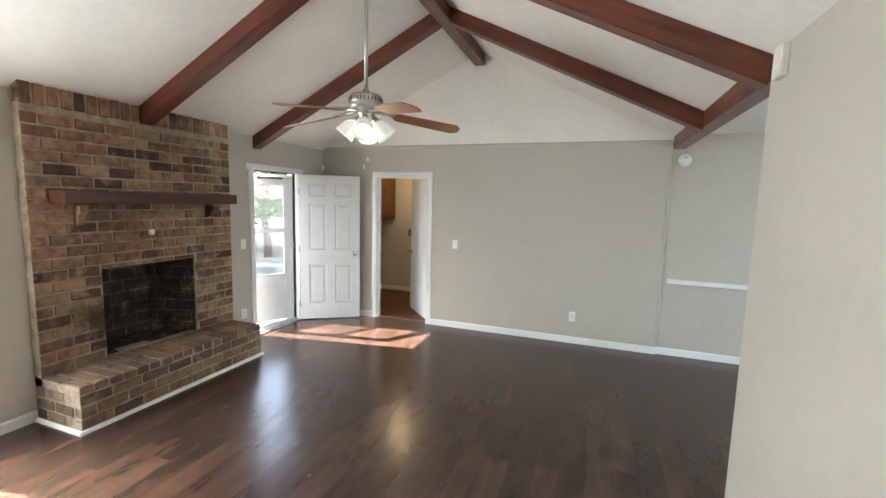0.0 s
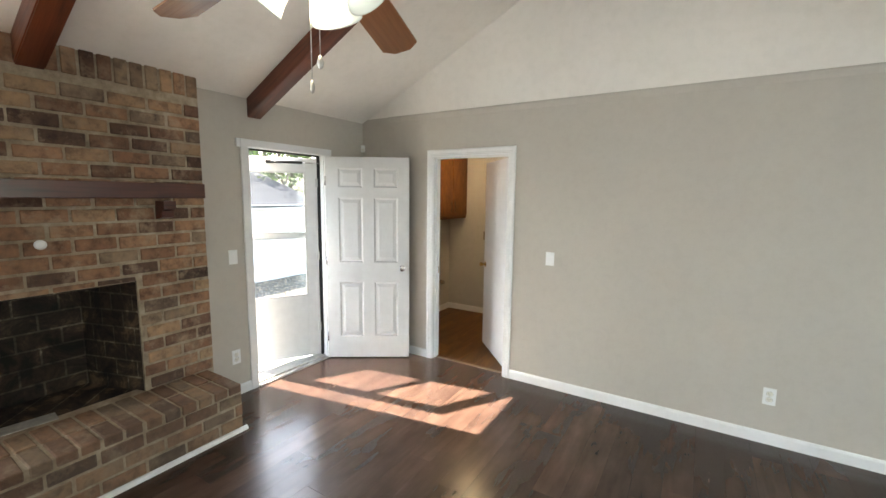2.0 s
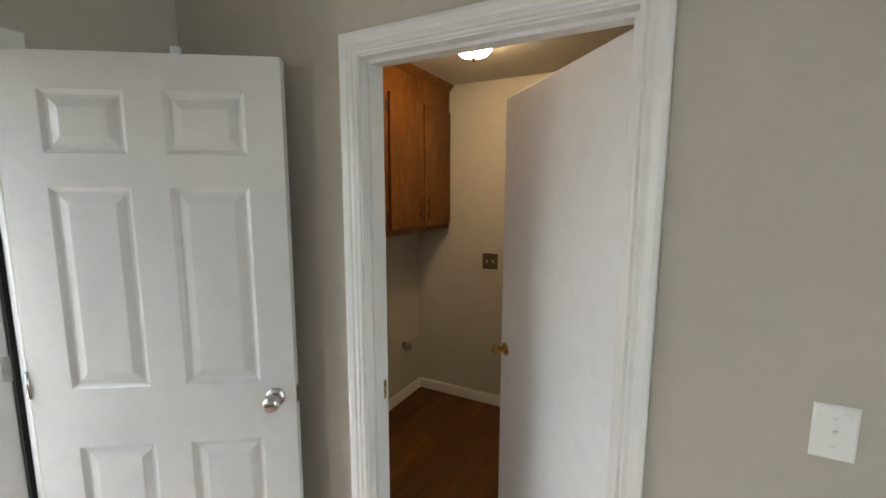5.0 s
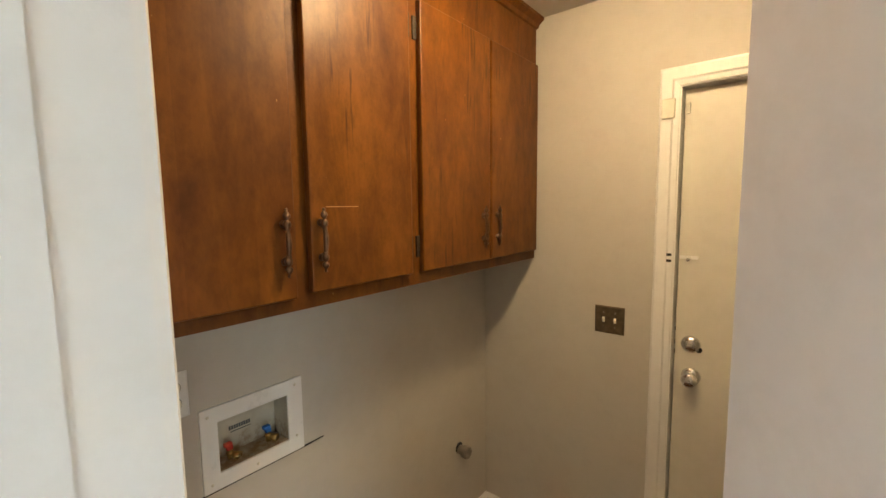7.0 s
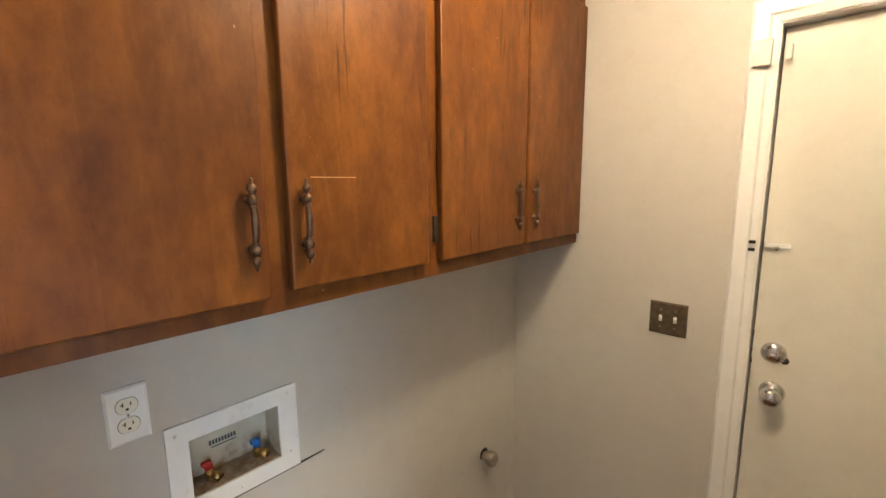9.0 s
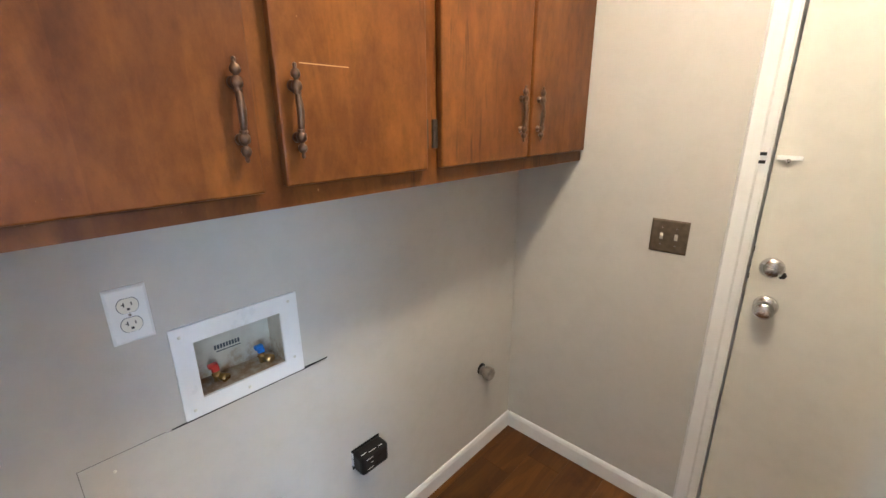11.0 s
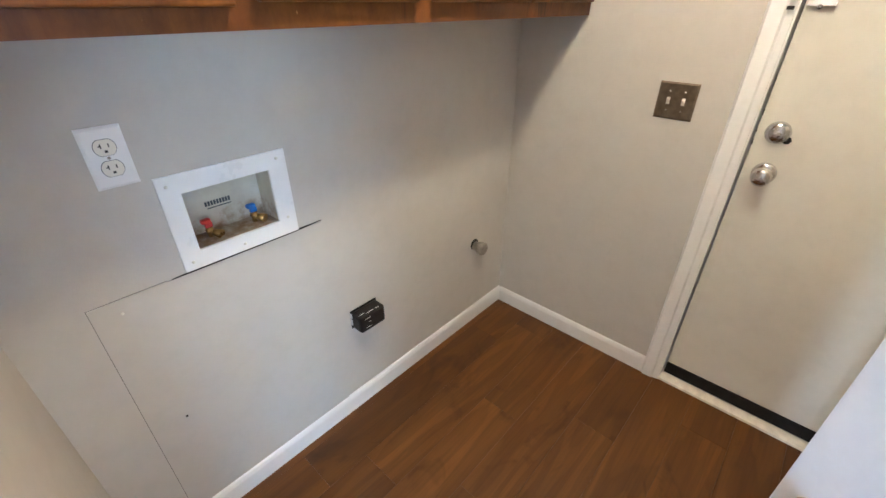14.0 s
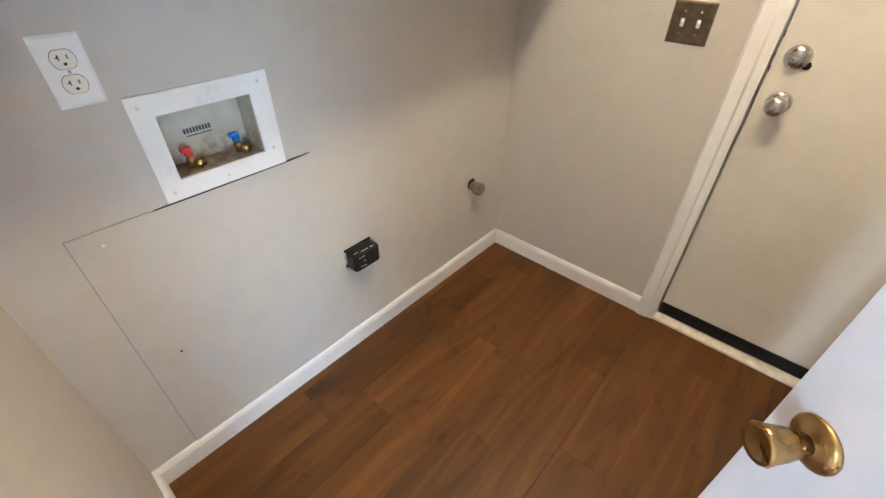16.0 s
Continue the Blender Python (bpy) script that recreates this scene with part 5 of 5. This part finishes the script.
def tree(at, high, wide, seed):
    rnd = random.Random(seed)
    ob = thing("tree", at, "tall yard tree with thin green and yellow leaves", "tree", "trees behind the shed")
    tb = tube([(rnd.uniform(-0.1, 0.1) * i, rnd.uniform(-0.1, 0.1) * i, high * i / 6) for i in range(7)], [0.17 * (1 - i / 8) for i in range(7)], 9)
    part("trunk", tb, BARK, ob)
    verts, faces = [], []
    clumps = []
    for k in range(16):
        a, z = rnd.uniform(0, 6.283), rnd.uniform(0.35, 1.0) * high
        r = wide * rnd.uniform(0.25, 1.0) * (1.15 - 0.6 * abs(z / high - 0.6))
        c = Vector((r * math.cos(a), r * math.sin(a), z))
        part("limb", tube(((0, 0, z * 0.72), tuple(c * 0.5 + Vector((0, 0, z * 0.38))), tuple(c)), (0.05, 0.035, 0.012), 6), BARK, ob)
        clumps.append((c, wide * rnd.uniform(0.22, 0.42)))
    for c, r in clumps:
        for i in range(190):
            d = Vector((rnd.gauss(0, 1), rnd.gauss(0, 1), rnd.gauss(0, 0.8))) * r * 0.55
            u = Vector((rnd.gauss(0, 1), rnd.gauss(0, 1), rnd.gauss(0, 1))).normalized()
            w = u.orthogonal().normalized()
            s = rnd.uniform(0.05, 0.11)
            p = c + d
            n = len(verts)
            verts += [p - u * s, p + w * s * 0.45, p + u * s, p - w * s * 0.45]
            faces.append((n, n + 1, n + 2, n + 3))
    me = bpy.data.meshes.new("crown")
    me.from_pydata([tuple(v) for v in verts], [], faces)
    me.materials.append(LEAF)
    cr = new("crown", me)
    cr.parent = ob
    return ob


for k, (x, y, h, w) in enumerate(((-15.0, 2.0, 6.5, 2.4), (-16.5, 6.0, 7.2, 2.8), (-14.5, 9.5, 6.4, 2.6), (-19, -1.5, 7.0, 2.8), (-21, 4.0, 8.0, 3.0), (-20, 9.5, 8.0, 3.2), (-18, 14, 7.5, 3.0), (-24, 18, 8.5, 3.4), (-11, 13, 6.0, 2.6), (-8.6, 8.2, 4.6, 2.0), (-11.5, 10.0, 5.6, 2.4), (-10.5, 7.0, 5.2, 2.0))):
    tree((x, y, -0.76), h, w, 40 + k)
wb2 = bmesh.new()
for k in range(60):
    a = math.pi * (0.38 + 0.75 * k / 59)
    c = (55 * math.cos(a), 55 * math.sin(a))
    rr = 4.5 + 2.2 * noise.noise(Vector((k * 0.7, 3, 1)))
    bmesh.ops.create_icosphere(wb2, subdivisions=2, radius=rr, matrix=Matrix.Translation((c[0], c[1], 1.5 + noise.noise(Vector((k * 1.3, 8, 2))))))
for v in wb2.verts:
    v.co += Vector((noise.noise(v.co * 0.9), noise.noise(v.co * 0.9 + Vector((9, 0, 0))), noise.noise(v.co * 0.9 + Vector((0, 9, 0))))) * 1.6
tagged(new("far_woods", mesh_of("far_woods", wb2, plain("far_foliage", (0.09, 0.11, 0.05), 0.9, 0, 0.6, 1.2, 0.9))), "distant line of woods", "woods", "", "stuff")

# ---- pieces: floor planks ----
PW, PL = 0.158, 1.21


def plank_mesh(name, mat):
    bm = bmesh.new()
    rings = []
    for inset, z in ((0, -0.009), (0, -0.0006), (0.0006, 0.0)):
        rings.append([bm.verts.new((x, y, z)) for x, y in ((inset, inset), (PW - 0.0006 - inset, inset), (PW - 0.0006 - inset, 1 - inset), (inset, 1 - inset))])
    for a, b in zip(rings, rings[1:]):
        for i in range(4):
            bm.faces.new((a[i], a[(i + 1) % 4], b[(i + 1) % 4], b[i]))
    bm.faces.new(rings[-1])
    return mesh_of(name, bm, mat)


def lay_planks(floor, mesh, x0, x1, y0, y1, edge, seed, starts=None, long=PL):
    rnd = random.Random(seed)
    i0 = math.floor((x0 - edge) / PW)
    i1 = math.ceil((x1 - edge) / PW)
    for i in range(i0, i1):
        a = max(x0, edge + i * PW)
        b = min(x1, edge + (i + 1) * PW)
        if b - a < 0.01:
            continue
        y = y1 - rnd.uniform(0.15, PL) if starts is None else starts[i % len(starts)]
        cuts = [y1]
        while y > y0 + 0.05:
            if y < y1 - 0.05:
                cuts.append(y)
            y -= long
        cuts.append(y0)
        for hi, lo in zip(cuts, cuts[1:]):
            o = new("plank", mesh)
            o.parent = floor
            o.location = (a, lo, 0)
            o.scale = ((b - a) / PW, hi - lo - 0.0006, 1)


pm = plank_mesh("plank", PLANK)
lay_planks(floor_living, pm, 0.0, 4.62, -6.2, 0.065, 0.087, 5)
lay_planks(floor_living, pm, 4.62, 6.4, -2.7, 0.03, 0.087, 6)
rest = bmesh.new()
box(rest, 0.0, 4.62, BACK, -6.201, -0.009, 0.0)
box(rest, 6.401, 7.5, -4.9, 0.03, -0.009, 0.0)
box(rest, 4.742, 6.4, -4.9, -2.701, -0.009, 0.0)
ro = new("plank_rest", mesh_of("plank_rest", rest, PLANK))
ro.parent = floor_living
ro["kind"] = "stuff"
pml = plank_mesh("plank", PLANK_L)
lay_planks(floor_laundry, pml, LX, 2.0, 0.075, LY + 0.05, 0.070, 7, (1.531, 1.683, 1.213, 1.828, 1.375, 1.02, 1.62, 1.10), 0.953)


# ---- pieces: bricks ----
def brick_mesh(name, lx, ly, lz, worn=0.004, mat=None):
    """A brick centred on its own middle, with worn edges."""
    bm = bmesh.new()
    bmesh.ops.create_cube(bm, size=1, matrix=Matrix.Diagonal((lx, ly, lz, 1)))
    bmesh.ops.bevel(bm, geom=list(bm.edges), offset=worn, segments=1, affect="EDGES")
    return mesh_of(name, bm, mat or BRICK)


brnd = random.Random(11)
BH, BL, CO = 0.071, 0.208, 0.0876
SOL = 0.150
stretcher = brick_mesh("brick", 0.070, BL, BH)
soldier = brick_mesh("brick", 0.070, 0.070, SOL)
header_b = brick_mesh("brick", 0.206, 0.087, 0.062, 0.006, BRICK_H)
front_b = brick_mesh("brick", 0.070, BL, BH, 0.004, BRICK_H)
FB = Vector((0.0, -2.65, 0.0))


def put_brick(mesh, host, x, y, z, sy=1.0, turn=0.0, sx=1.0, sz=1.0):
    o = new("brick", mesh)
    o.parent = host
    o.location = Vector((x + brnd.uniform(-0.004, 0.003), y + brnd.uniform(-0.002, 0.002), z + brnd.uniform(-0.002, 0.002))) - FB
    o.rotation_euler = (radians(brnd.uniform(-0.9, 0.9)), radians(brnd.uniform(-1.2, 1.2)), radians(turn + brnd.uniform(-0.7, 0.7)))
    o.scale = (sx, sy * brnd.uniform(0.965, 1.015), sz * brnd.uniform(0.92, 1.06))
    return o


z, course = HZ + 0.004 + BH / 2, 0
while z + BH / 2 < 2.468 - SOL:
    y = Y0 - (0.11 if course % 2 else 0.0)
    spans = []
    while y < Y1 - 0.02:
        a, b = max(Y0, y), min(Y1, y + 0.2195)
        if b - a > 0.03:
            if z - BH / 2 < 1.085 and b > -3.08 and a < -2.24:
                if a < -3.10:
                    spans.append((a, -3.082))
                if b > -2.22:
                    spans.append((-2.238, b))
            else:
                spans.append((a, b))
        y += 0.2195
    for a, b in spans:
        if b - a > 0.04:
            put_brick(stretcher, breast, CX - 0.035, (a + b) / 2, z, (b - a - 0.014) / BL)
    if z - BH / 2 < 1.085 < z + BH / 2 - 0.01:
        # cut bricks over the fire's mouth
        for k in range(4):
            cut = z + BH / 2 - 1.092
            put_brick(stretcher, breast, CX - 0.035, -2.975 + k * 0.21, 1.092 + cut / 2, 0.196 / BL, 0, 1.0, cut / BH)
    z += CO
    course += 1
n = 21
for k in range(n):
    put_brick(soldier, breast, CX - 0.035, Y0 + (k + 0.5) * (Y1 - Y0) / n, 2.468 - SOL / 2, 1.0)
HY0, HY1 = Y0, Y1 - 0.05
for row, x in ((0, HX - 0.104), (1, HX - 0.104 - 0.218)):
    n = 17
    for k in range(n):
        put_brick(header_b, hearth, x, HY0 + (k + 0.5) * (HY1 - HY0) / n, HZ - 0.031, 1.0)
for c in range(3):
    z = HZ - 0.072 - BH / 2 - c * CO
    if z < 0.02:
        continue
    y = HY0 - (0.11 if c % 2 else 0.0)
    while y < HY1 - 0.02:
        a, b = max(HY0, y), min(HY1, y + 0.2195)
        if b - a > 0.045:
            put_brick(front_b, hearth, HX - 0.035, (a + b) / 2, z, (b - a - 0.014) / BL)
        y += 0.2195
    xx = HX - 0.075 - (0.0 if c % 2 else 0.10)
    while xx > 0.03:
        a = max(0.015, xx - 0.21)
        if xx - a > 0.04:
            put_brick(front_b, hearth, (a + xx) / 2, HY0 + 0.035, z, (xx - a - 0.011) / BL, 90)
        xx -= 0.2195
